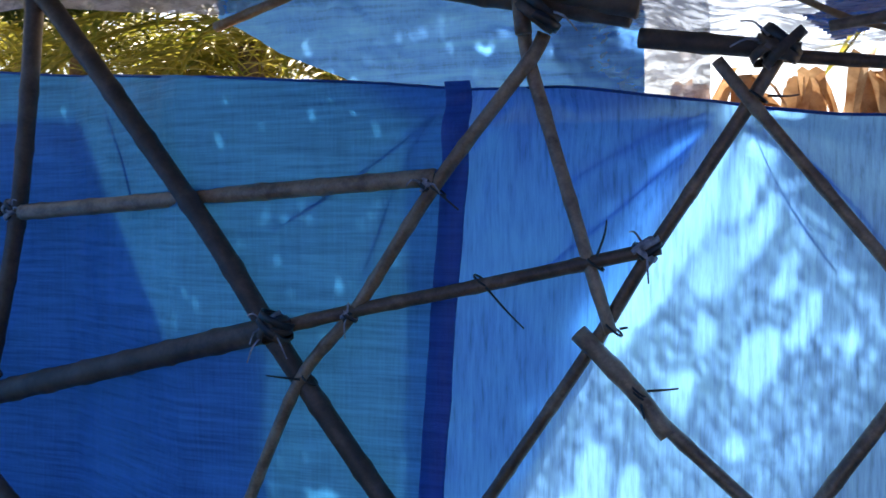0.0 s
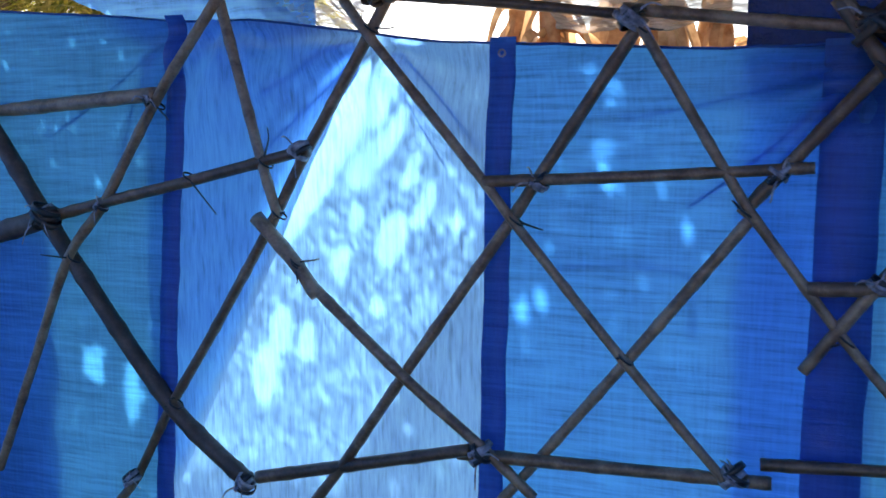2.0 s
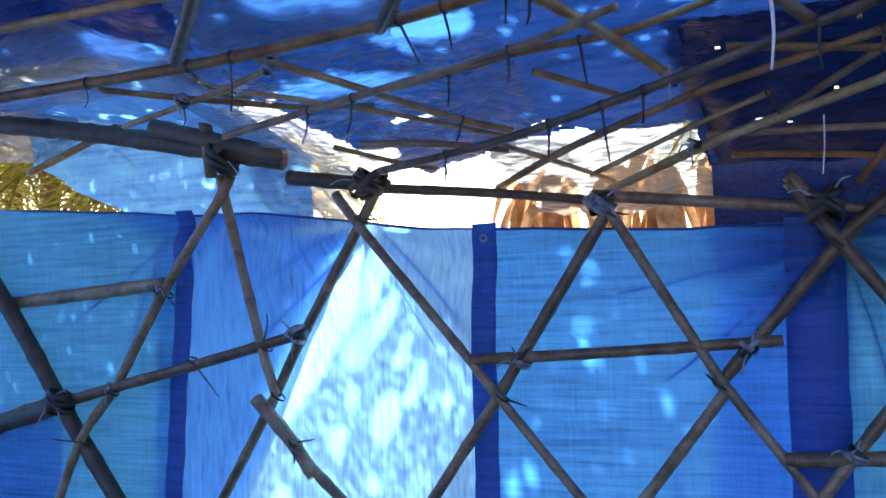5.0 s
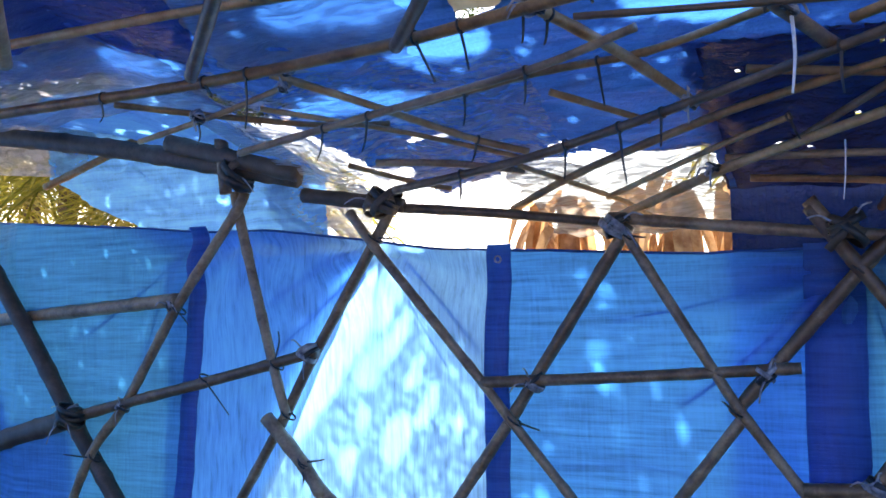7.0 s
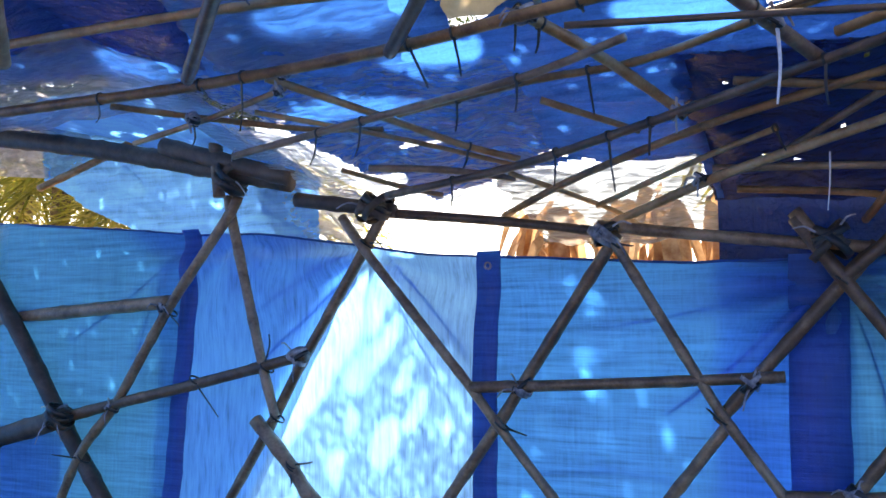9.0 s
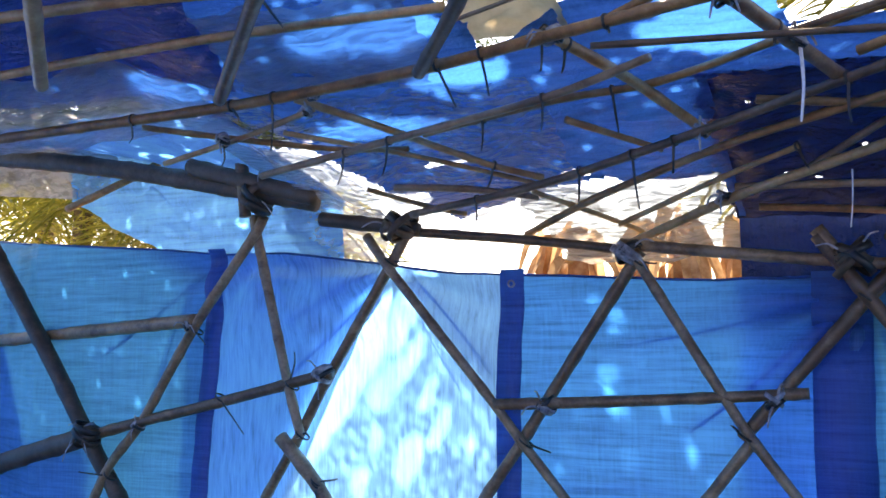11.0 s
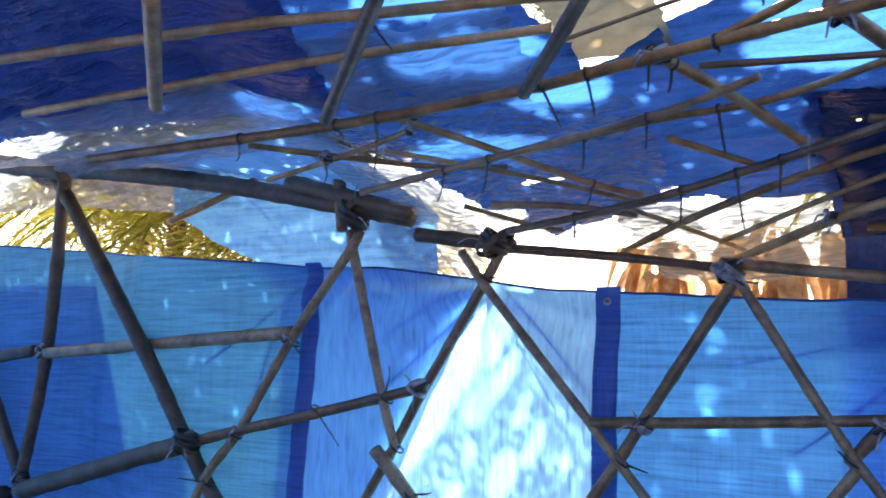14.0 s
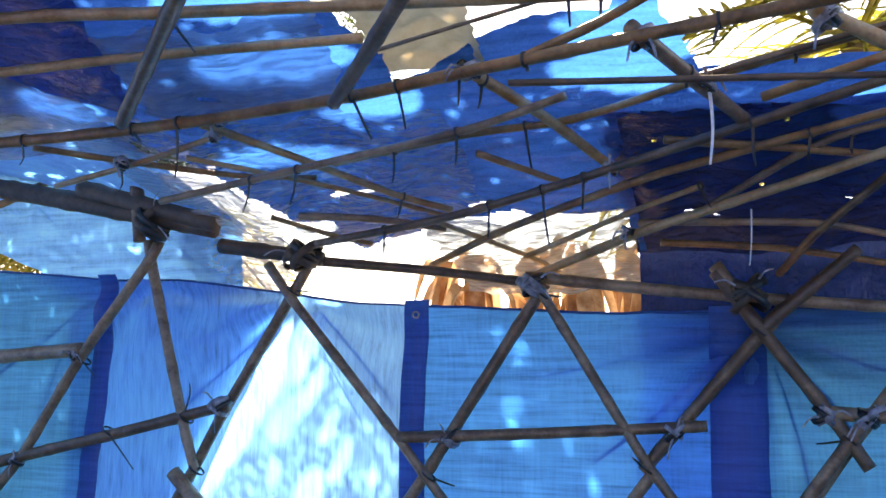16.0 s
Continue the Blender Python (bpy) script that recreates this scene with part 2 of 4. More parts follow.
def ground_place(u, v):
    x, y = (u - 0.5) * 2, (v - 0.5) * 2
    x, y = 40 * x * abs(x) ** 1.5 - 1, 40 * y * abs(y) ** 1.5 + 1
    return Vector((x, y, FLOOR_Z + 0.03 * noise.noise(Vector((x, y, 0)) * 0.8)))


sheet("ground", 90, 90, ground_place, EARTH, "bare sandy earth floor and yard", kind="structure")
far_verts = [(-900, -900, FLOOR_Z - 0.3), (900, -900, FLOOR_Z - 0.3), (900, 900, FLOOR_Z - 0.3), (-900, 900, FLOOR_Z - 0.3)]
mesh_object("ground_far", far_verts, [(0, 1, 2, 3)], EARTH, label="flat land reaching the horizon")["kind"] = "structure"
LEFT_X, RIGHT_X, BACK_Y, RIDGE_Y = -6.4, 3.2, -3.2, 0.15


def closing(name, a, b, z0, z1):
    def place(u, v):
        p = Vector(a).lerp(Vector(b), u)
        q = Vector((p.x, p.y, z0 + (z1 - z0) * v))
        w = 0.035 * noise.noise(q * 1.7) + 0.01 * noise.noise(q * 6)
        return q + Vector((w, w, 0))
    sheet(name, 60, 24, place, BLUE, "blue tarpaulin wall of the hut", kind="structure")


closing("wall_west", (LEFT_X, BACK_Y, 0), (LEFT_X, 3.84, 0), FLOOR_Z, 2.3)
closing("wall_east", (RIGHT_X, BACK_Y, 0), (RIGHT_X, 3.44, 0), FLOOR_Z, 2.0)
closing("wall_south", (LEFT_X, BACK_Y, 0), (-3.2, BACK_Y, 0), FLOOR_Z, 1.95)
closing("wall_south_east", (0.8, BACK_Y, 0), (RIGHT_X, BACK_Y, 0), FLOOR_Z, 1.95)

# ---------------------------------------------------------------- front wall of tarpaulin
TARP_Y = 3.42
TOP = [(-6.4, 2.27), (-5.4, 2.20), (-4.4, 2.11), (-3.77, 2.028), (-3.2, 1.985), (-2.67, 1.933), (-2.31, 1.920), (-1.95, 1.872), (-1.785, 1.848), (-1.53, 1.806), (-1.07, 1.780), (-0.60, 1.750), (-0.255, 1.748), (0.08, 1.752), (3.2, 1.80)]
NODES = [(-1.79, 1.83, 0.8), (-0.05, 1.68, 0.9), (-2.42, 1.97, 0.6)]


def wall_relief(x, z):
    p = Vector((x, 0, z))
    d = 0.014 + 0.018 * noise.noise(Vector((x * 1.4, 3.1, z * 1.1))) + 0.010 * noise.noise(Vector((x * 2.0, 7.7, z * 9)))
    d += 0.006 * noise.noise(Vector((x * 16, 1.7, z * 3)))
    for nx, nz, s in NODES:
        dx, dz = x - nx, nz - z
        r = math.hypot(dx, dz)
        if 0.02 < r < 1.1 and dz > -0.05:
            a = math.atan2(dx, dz)
            d += 0.055 * s * math.sin(a * 9 + nx * 5) * math.exp(-r * 2.0) * min(1, r * 6)
    return max(d, -0.012) + 0.5 * min(0.8, max(0.0, -3.75 - x))


def wall_panel(x0, x1, lean0, lean1, material, label, y=TARP_Y):
    def place(u, v):
        z1 = lerp_line(TOP, x0 + (x1 - x0) * u) + 0.006 * noise.noise(Vector((u * 30 + x0, 0, 0)))
        z = FLOOR_Z + (z1 - FLOOR_Z) * v
        x = (x0 + lean0 * (1 - v)) * (1 - u) + (x1 + lean1 * (1 - v)) * u
        return Vector((x, y + wall_relief(x, z), z))
    n = max(8, int((x1 - x0) / 0.025))
    ob = sheet("wall_tarp", n, 90, place, material, label)
    v, f = tube([place(k / 12, 1.0) + Vector((0, -0.004, -0.004)) for k in range(13)], 0.0055, 0.04, 6, 9, 0, 0.3)
    mesh_object("hem", v, f, NAVY, ob, label="rolled dark hem")
    return ob


panels = []
panels.append(wall_panel(-6.4, -2.64, 0, -0.15, DIM, "woven blue tarpaulin wall panel with horizontal creases, colour dimmed for shade"))
panels.append(wall_panel(-2.64, -1.27, -0.15, -0.06, PALE, "blue tarpaulin wall panel glowing with sunlight, colour lightened to match"))
panels.append(wall_panel(-1.27, -0.12, -0.06, 0, BLUE, "deep blue tarpaulin wall panel with thin horizontal streaks"))
panels.append(wall_panel(-0.12, 3.2, 0, 0, DIM, "blue tarpaulin wall panel hanging in folds, colour dimmed for shade"))


def pleat(panel, material, start, end, w0, w1, sign=1):
    """A pulled fold in the cloth: a doubled strip that widens away from its tie."""
    a, c = Vector((start[0], 0, start[1])), Vector((end[0], 0, end[1]))
    side = (c - a).normalized().cross(Vector((0, 1, 0)))
    verts, faces, n = [], [], 24
    for i in range(n + 1):
        s = i / n
        p = a.lerp(c, s) + side * 0.02 * math.sin(s * 3.0) * sign
        w = 0.42 * (w0 + (w1 - w0) * s) * (1 - 0.6 * max(0, s - 0.7) / 0.3)
        for k, dy in ((-1, 0.004), (0, 0.016), (1, 0.004)):
            q = p + side * w * k
            verts.append((q.x, TARP_Y + wall_relief(q.x, q.z) + dy, q.z))
    for i in range(n):
        for k in range(2):
            j = i * 3 + k
            faces.append((j, j + 1, j + 4, j + 3))
    mesh_object("fold", verts, faces, material, panel)


pleat(panels[1], PALE, (-1.84, 1.80), (-2.45, 1.28), 0.006, 0.020)
pleat(panels[1], PALE, (-1.86, 1.82), (-2.30, 1.60), 0.004, 0.014, -1)
pleat(panels[1], PALE, (-1.72, 1.80), (-1.36, 1.40), 0.005, 0.014)
pleat(panels[1], PALE, (-1.74, 1.78), (-1.50, 1.36), 0.003, 0.008, -1)
pleat(panels[0], DIM, (-2.72, 1.86), (-3.35, 1.46), 0.005, 0.022)
pleat(panels[0], DIM, (-2.75, 1.84), (-3.00, 1.30), 0.004, 0.014, -1)
pleat(panels[0], DIM, (-4.30, 1.98), (-4.05, 1.50), 0.006, 0.030)
pleat(panels[2], BLUE, (-0.15, 1.62), (-0.62, 1.22), 0.005, 0.022)
pleat(panels[2], BLUE, (-0.16, 1.58), (-0.45, 1.16), 0.004, 0.016, -1)
pleat(panels[2], BLUE, (-0.22, 1.66), (-0.85, 1.52), 0.003, 0.012)
pleat(panels[2], BLUE, (-1.10, 0.98), (-0.62, 0.99), 0.003, 0.006)
pleat(panels[2], BLUE, (-0.62, 1.00), (-0.60, 0.76), 0.003, 0.005)
pleat(panels[3], DIM, (0.02, 1.60), (0.26, 1.28), 0.005, 0.026)
pleat(panels[3], DIM, (0.04, 1.66), (0.50, 1.50), 0.004, 0.022, -1)
pleat(panels[3], DIM, (0.00, 1.56), (0.10, 1.05), 0.004, 0.020)


def second_layer(u, v):
    """An outer sheet that doubles the foot of the west panel."""
    x = -6.4 + (3.02 + 0.05 * noise.noise(Vector((0, v * 5, 1)))) * u
    top = 1.0 + 0.3 * max(0.0, u - 0.83) + 0.93 * min(1.0, max(0.0, (-3.8 - x) / 0.7))
    z = FLOOR_Z + (top - FLOOR_Z) * v
    return Vector((x, TARP_Y + 0.04 + wall_relief(x, z), z))


sheet("wall_tarp", 60, 40, second_layer, PALE, "second blue tarpaulin doubling the foot of the wall")


def double_layer(u, v):
    """An outer sheet behind the pale panel, cut on a slant."""
    z = FLOOR_Z + (1.80 - FLOOR_Z) * v
    edge = -1.885 + 0.496 * (z - 1.735) + 0.01 * noise.noise(Vector((0, z * 4, 3)))
    x = -2.85 + (edge + 2.85) * u
    return Vector((x, TARP_Y + 0.03 + wall_relief(x, z), z))


sheet("wall_tarp", 50, 70, double_layer, VEIL, "slanting blue tarpaulin doubling the pale panel from outside")


def east_layer(u, v):
    """The next sheet, added behind the deep blue panel to darken its east end."""
    z = FLOOR_Z + (1.72 - FLOOR_Z) * v
    x = -0.46 + 0.05 * noise.noise(Vector((0, z * 3, 8))) + 0.44 * u
    return Vector((x, TARP_Y + 0.03 + wall_relief(x, z), z))


sheet("wall_tarp", 24, 60, east_layer, VEIL, "added blue sheet behind the deep blue panel, darkening its east end")


def seam(x_left, x_right, lean, material, label, y):
    """The doubled edge where two sheets overlap: a folded band with thickness."""
    verts, faces, n = [], [], 80
    for j in range(n + 1):
        v = j / n
        xl, xr = x_left + lean * (1 - v), x_right + lean * (1 - v)
        wob = 0.008 * noise.noise(Vector((x_left, v * 6, 2)))
        xl, xr = xl + wob, xr + wob + 0.006 * noise.noise(Vector((x_left, v * 11, 5)))
        z = FLOOR_Z + (lerp_line(TOP, x_left) + 0.012 - FLOOR_Z) * v
        d = y + wall_relief((xl + xr) / 2, z)
        for x, off in ((xl, 0.0), (xl + 0.006, -0.006), (xr - 0.006, -0.008), (xr, 0.0)):
            verts.append((x, d - 0.012 + off, z))
    for j in range(n):
        for k in range(3):
            a = j * 4 + k
            faces.append((a, a + 1, a + 5, a + 4))
    return tagged(mesh_object("tarp_seam", verts, faces, material), label, "tarp seam", "tarp seams")


seam(-2.695, -2.605, -0.15, NAVY, "dark blue doubled seam of the tarpaulin", TARP_Y - 0.012)
seam(-1.315, -1.217, -0.06, NAVY, "dark blue folded seam band with a grommet", TARP_Y - 0.012)
seam(-0.207, -0.020, -0.035, NAVY, "wide dark blue overlap of two tarpaulins", TARP_Y - 0.012)

# ---------------------------------------------------------------- roof sheets
GAP_MID = [(-1.05, 1.7), (-1.05, 2.16), (-0.99, 2.31), (-0.99, 2.39), (-0.88, 2.36), (-0.74, 2.28), (-0.55, 2.21), (-0.37, 2.20), (-0.33, 2.0), (-0.33, 1.7)]
GAP_RIGHT = [(-0.26, 1.9), (-0.26, 2.23), (-0.22, 2.33), (-0.18, 2.46), (0.04, 2.47), (0.26, 2.49), (0.9, 2.47), (0.9, 1.9)]
EAVE = [(-5.4, 2.62), (-2.5, 2.62), (-2.2, 2.70), (-1.95, 2.86), (-1.75, 3.02), (-1.62, 3.30), (-1.50, 3.46), (-1.30, 3.38), (-1.14, 3.32), (-0.93, 3.24), (-0.47, 3.22), (-0.44, 3.55), (3.2, 3.6)]


def roof_relief(x, y):
    d = 0.030 * noise.noise(Vector((x * 1.3, y * 2.2, 4))) + 0.016 * noise.noise(Vector((x * 2.2 + y * 4, y * 7 - x * 2, 9)))
    d += 0.012 * abs(noise.noise(Vector((x * 4 + y * 9, y * 16 - x * 5, 2)))) - 0.005 * abs(noise.noise(Vector((x * 20 - y * 9, y * 26, 6))))
    d += 0.012 * (1 - 2 * abs(noise.noise(Vector((x * 2.5 + y * 3, y * 34 - x * 9, 8))))) * max(0.0, 0.35 + noise.noise(Vector((x * 1.5, y * 2, 31))))
    return d


def lift(x):
    """The sheets ride higher over the thick beam at the west end."""
    return 0.16 * min(1.0, max(0.0, (-1.75 - x) / 0.6))


def to_edge(poly, x, y, reach):
    """Draws a point just inside an opening out to its edge, so that the cut runs clean."""
    if not inside(poly, x, y):
        return x, y
    p, best = Vector((x, y)), None
    for a, b in zip(poly, poly[1:] + poly[:1]):
        a, b = Vector(a), Vector(b)
        q = a + (b - a) * min(1.0, max(0.0, (p - a).dot(b - a) / (b - a).length_squared))
        if best is None or (q - p).length < (best - p).length:
            best = q
    return tuple(best) if (best - p).length < reach else (x, y)


def roof_place(off):
    def place(u, v):
        x, y = LEFT_X + (RIGHT_X - LEFT_X) * u, RIDGE_Y + (3.62 - RIDGE_Y) * v
        if -1.1 < x < 1.0 and 1.6 < y < 2.6:
            x, y = to_edge(GAP_MID, x, y, 0.013)
            x, y = to_edge(GAP_RIGHT, x, y, 0.013)
        return Vector((x, y, roof_z(y, off) + lift(x) + roof_relief(x, y)))
    return place


def roof_keep(p):
    edge = lerp_line(EAVE, p.x) + 0.02 * noise.noise(Vector((p.x * 9, 0, 0)))
    if -2.1 < p.x < -0.9 and p.y > 2.72 and noise.noise(Vector((p.x * 5 + p.y * 2, p.y * 13, 17))) > 0.45:
        return False
    return p.y < edge and (p.x < -0.42 or p.y < 2.70) and not inside(GAP_MID, p.x, p.y) and not inside(GAP_RIGHT, p.x, p.y)


sheet("roof_tarp", 840, 300, roof_place(0.11), ROOF, "wrinkled blue tarpaulin stretched over the bamboo roof", keep=roof_keep)


def back_roof(u, v):
    x, y = LEFT_X + (RIGHT_X - LEFT_X) * u, BACK_Y + (RIDGE_Y - BACK_Y) * v
    z = 1.95 + (roof_z(RIDGE_Y, 0.11) - 1.95) * v
    return Vector((x, y, z + 0.03 * noise.noise(Vector((x * 1.3, y * 2, 3)))))


sheet("ceiling", 90, 40, back_roof, ROOF, "blue tarpaulin over the rear roof slope", kind="structure")


def patch(name, x0, x1, y0, y1, off, material, label, ragged=0.03, amp=1.0, skew=0.0, category="sheet", keep=None):
    def place(u, v):
        x, y = x0 + (x1 - x0) * u + skew * v, y0 + (y1 - y0) * v
        e = min(u, v, 1 - u, 1 - v)
        k = max(0, 1 - e * 8) * ragged
        x += k * noise.noise(Vector((v * 9, u * 9, x0)))
        y += k * noise.noise(Vector((u * 9, v * 9, y0)))
        w = amp * (0.028 * noise.noise(Vector((x * 5, y * 4, x0))) + 0.014 * abs(noise.noise(Vector((x * 9 + y * 5, y * 19, y0)))))
        return Vector((x, y, roof_z(y, off) + lift(x) + w))
    return sheet(name, max(10, int((x1 - x0) / 0.013)), max(10, int((y1 - y0) / 0.013)), place, material, label, keep=keep, category=category)


PINHOLES = []
pin = random.Random(4)
for cx, cy, n in ((-0.36, 3.36, 6), (-0.18, 3.42, 3), (0.02, 3.2, 2), (0.2, 3.3, 3), (0.1, 2.8, 2), (-0.25, 2.85, 2)):
    for k in range(n):
        PINHOLES.append((cx + pin.gauss(0, 0.07), cy + pin.gauss(0, 0.05), pin.uniform(0.005, 0.010)))


def whole(p):
    return not any(abs(p.x - a) < 1.5 * r and abs(p.y - c) < r for a, c, r in PINHOLES)


patch("navy_dim_tarp", -0.47, 3.2, 2.66, 3.62, 0.12, CORNER, "blue tarpaulin with pinholes over the roof corner, colour darkened for shade", amp=1.5, category="tarp", keep=whole)
patch("plastic_film", -2.12, -0.90, 2.50, 3.40, 0.07, FILM, "crumpled clear plastic film covering part of the roof", amp=1.8)
patch("navy_dim_tarp", -3.2, -1.45, 1.2, 2.44, 0.085, DUSK, "dark blue tarpaulin doubling the roof sheet", amp=1.2, skew=-0.4, category="tarp")
patch("plastic_film", -1.74, -1.08, 2.06, 2.46, 0.08, MILKY, "wrinkled milky plastic film laid under the blue roof sheet", amp=1.2, skew=-0.08)
patch("plastic_film", -3.6, -2.05, 2.40, 2.85, 0.07, MILKY, "crumpled milky plastic film at the eave")
patch("plastic_sheet", -1.18, -0.46, 3.20, 3.85, 0.085, WOVEN, "wrinkled silvery plastic sheet under the eave", amp=1.4, category="sheet")
patch("beige_cloth", -1.03, -0.72, 2.12, 2.37, 0.13, CLOTH, "beige cloth scrap hanging in the roof gap", 0.02, 2.0, category="cloth")


def hanging(name, x0, x1, z0, z1, y, material, label, amp=0.03, category="tarp", lower=None):
    def place(u, v):
        x = x0 + (x1 - x0) * u
        zl = lerp_line(lower, x) if lower else z0
        z = zl + (z1 - zl) * v
        return Vector((x, y + amp * (noise.noise(Vector((x * 3, z * 5, y))) + 0.5 * noise.noise(Vector((x * 9, z * 4, y)))) + 0.25 * amp * (z1 - z), z))
    return sheet(name, max(8, int((x1 - x0) / 0.04)), 30, place, material, label, category=category)


# Same darkened colour, standing in for the shade under the eave.
hanging("navy_dim_tarp", -0.46, 3.2, 1.55, 2.12, 3.66, CORNER, "blue tarpaulin flap closing the eave, colour darkened for shade")

# ---------------------------------------------------------------- poles
wall_pole(0.019, 3.333, (-2.355, 2.069), (-2.387, 2.007), (-2.703, 1.604), (-2.978, 1.189), (-3.178, 0.955), (-3.409, 0.455), (-3.634, -0.038))
wall_pole(0.034, 3.393, (-4.430, 2.534), (-4.192, 2.240), (-3.584, 1.447), (-3.367, 1.139), (-3.224, 0.946), (-2.727, 0.331), (-2.356, 0.039))
wall_pole(0.028, 3.303, (-4.238, 1.524), (-2.678, 1.631))
wall_pole(0.043, 3.323, (-4.377, 0.822), (-3.268, 1.122))
wall_pole(0.021, 3.363, (-3.362, 1.102), (-3.015, 1.187), (-2.591, 1.280), (-2.034, 1.411))
wall_pole(0.019, 3.363, (-2.426, 2.078), (-2.413, 2.002), (-2.239, 1.357), (-2.174, 1.148))
wall_pole(0.025, 3.333, (-2.252, 1.149), (-2.086, 0.978), (-1.990, 0.851))
wall_pole(0.021, 3.343, (-2.032, 0.902), (-1.638, 0.561), (-1.307, 0.310), (-1.124, 0.158))
wall_pole(0.021, 3.393, (-1.708, 1.968), (-1.790, 1.829), (-2.086, 1.357), (-2.205, 1.145), (-2.526, 0.634), (-2.727, 0.331), (-2.928, -0.022), (-3.057, -0.168))
wall_pole(0.018, 3.333, (-1.862, 1.958), (-1.750, 1.812), (-1.327, 1.314), (-1.212, 1.170), (-0.808, 0.692), (-0.450, 0.296))
wall_pole(0.022, 3.393, (-0.773, 1.853), (-1.137, 1.304), (-1.230, 1.161), (-1.660, 0.554), (-1.936, 0.151), (-2.080, -0.032))
wall_pole(0.018, 3.333, (-0.781, 1.829), (-0.481, 1.324), (-0.408, 1.207), (-0.106, 0.803), (0.065, 0.601))
wall_pole(0.021, 3.363, (-1.327, 1.298), (-0.776, 1.323), (-0.224, 1.356))
wall_pole(0.024, 3.393, (0.068, 1.784), (-0.035, 1.668), (-0.328, 1.335), (-0.444, 1.200))
wall_pole(0.021, 3.393, (-0.402, 1.202), (-0.818, 0.667), (-1.192, 0.200), (-1.301, 0.066))
wall_pole(0.022, 3.363, (-2.295, 0.081), (-1.380, 0.302))
wall_pole(0.024, 3.393, (-1.436, 0.273), (-0.318, 0.298))
wall_pole(0.021, 3.353, (-0.355, 0.374), (0.076, 0.399))
wall_pole(0.024, 3.363, (-0.181, 1.877), (-0.034, 1.668), (0.162, 1.397), (0.271, 1.229))
wall_pole(0.024, 3.363, (-0.233, 0.967), (0.260, 0.990))
wall_pole(0.022, 3.333, (0.280, 1.402), (-0.026, 0.992), (-0.168, 0.799), (-0.236, 0.703))
wall_pole(0.024, 3.393, (0.391, 1.523), (0.219, 1.297), (0.100, 1.123))
wall_pole(0.024, 3.333, (0.127, 1.406), (0.374, 1.391))
wall_pole(0.032, 3.363, (-4.277, 2.515), (-4.321, 1.540), (-4.474, 0.791))
wall_pole(0.032, 3.393, (-4.940, 1.566), (-4.499, 0.875))
wall_pole(0.032, 3.313, (-5.170, 1.434), (-4.347, 1.538))
pole([(-5.09, 3.64, 0.62), (-4.62, 3.63, 0.19), (-4.30, 3.55, -0.12)], 0.036, DARK, "thick dark weathered timber pole tied into the wall frame", "wall lattice poles")
wall_pole(0.043, 3.313, (-4.499, 0.794), (-5.067, 0.624))
wall_pole(0.038, 3.313, (-4.220, 2.490), (-3.216, 2.342), (-2.086, 2.105))
wall_pole(0.047, 3.273, (-4.696, 2.553), (-4.173, 2.467))
wall_pole(0.033, 3.272, (-2.70, 2.295), (-2.060, 2.115))
wall_pole(0.024, 3.270, (-2.435, 2.330), (-2.405, 2.060))
wall_pole(0.030, 3.323, (-2.063, 2.036), (-1.624, 1.968))
wall_pole(0.019, 3.383, (-1.703, 1.971), (-1.228, 1.917), (-0.780, 1.852))
wall_pole(0.021, 3.383, (-0.844, 1.881), (-0.120, 1.790), (0.402, 1.741))
wall_pole(0.024, 3.313, (-0.179, 1.891), (-0.093, 1.775))
wall_pole(0.022, 3.313, (-0.053, 1.662), (0.270, 1.930))

roof_pole(0.018, 0.000, (-2.704, 1.778), (-1.727, 1.841), (-1.333, 1.893), (-0.323, 2.004))
roof_pole(0.016, 0.020, (-2.923, 2.077), (-2.141, 2.062), (-1.589, 2.059), (-0.962, 2.084))
roof_pole(0.019, -0.040, (-2.854, 2.298), (-2.349, 2.290), (-1.717, 2.278), (-1.081, 2.224), (-0.698, 2.161), (-0.299, 2.097), (-0.057, 2.061), (0.234, 2.016))
roof_pole(0.024, -0.090, (-1.208, 1.686), (-1.358, 1.832), (-1.702, 2.167))
roof_pole(0.022, -0.090, (-0.729, 1.772), (-0.931, 2.009), (-1.071, 2.165))
roof_pole(0.014, 0.030, (-1.598, 2.397), (-1.400, 2.611), (-1.166, 2.884), (-1.011, 3.010))
roof_pole(0.012, 0.050, (-2.260, 2.478), (-1.953, 2.619), (-1.647, 2.740), (-1.402, 2.782))
roof_pole(0.011, 0.000, (-2.290, 2.629), (-1.886, 2.524), (-1.541, 2.412))
roof_pole(0.014, -0.020, (-1.952, 2.736), (-1.393, 2.598), (-0.811, 2.455), (-0.507, 2.333))
roof_pole(0.016, -0.030, (-1.539, 3.084), (-1.029, 2.944), (-0.585, 2.759), (-0.443, 2.693), (-0.072, 2.515), (0.277, 2.344))
roof_pole(0.015, 0.030, (-1.221, 3.445), (-0.854, 3.166), (-0.383, 2.887), (-0.180, 2.796), (0.313, 2.593))
roof_pole(0.018, -0.020, (-0.829, 3.459), (-0.411, 3.134), (-0.174, 2.989), (0.108, 2.822), (0.322, 2.687))
roof_pole(0.018, 0.020, (-0.754, 2.233), (-0.595, 2.481), (-0.439, 2.798))
roof_pole(0.010, -0.060, (-0.621, 2.194), (-0.172, 2.246), (0.269, 2.298))
roof_pole(0.022, -0.010, (-0.317, 2.105), (-0.175, 2.352), (-0.064, 2.541))
roof_pole(0.013, 0.040, (-1.300, 2.685), (-0.830, 2.579), (-0.529, 2.546), (-0.170, 2.411), (0.271, 2.265))
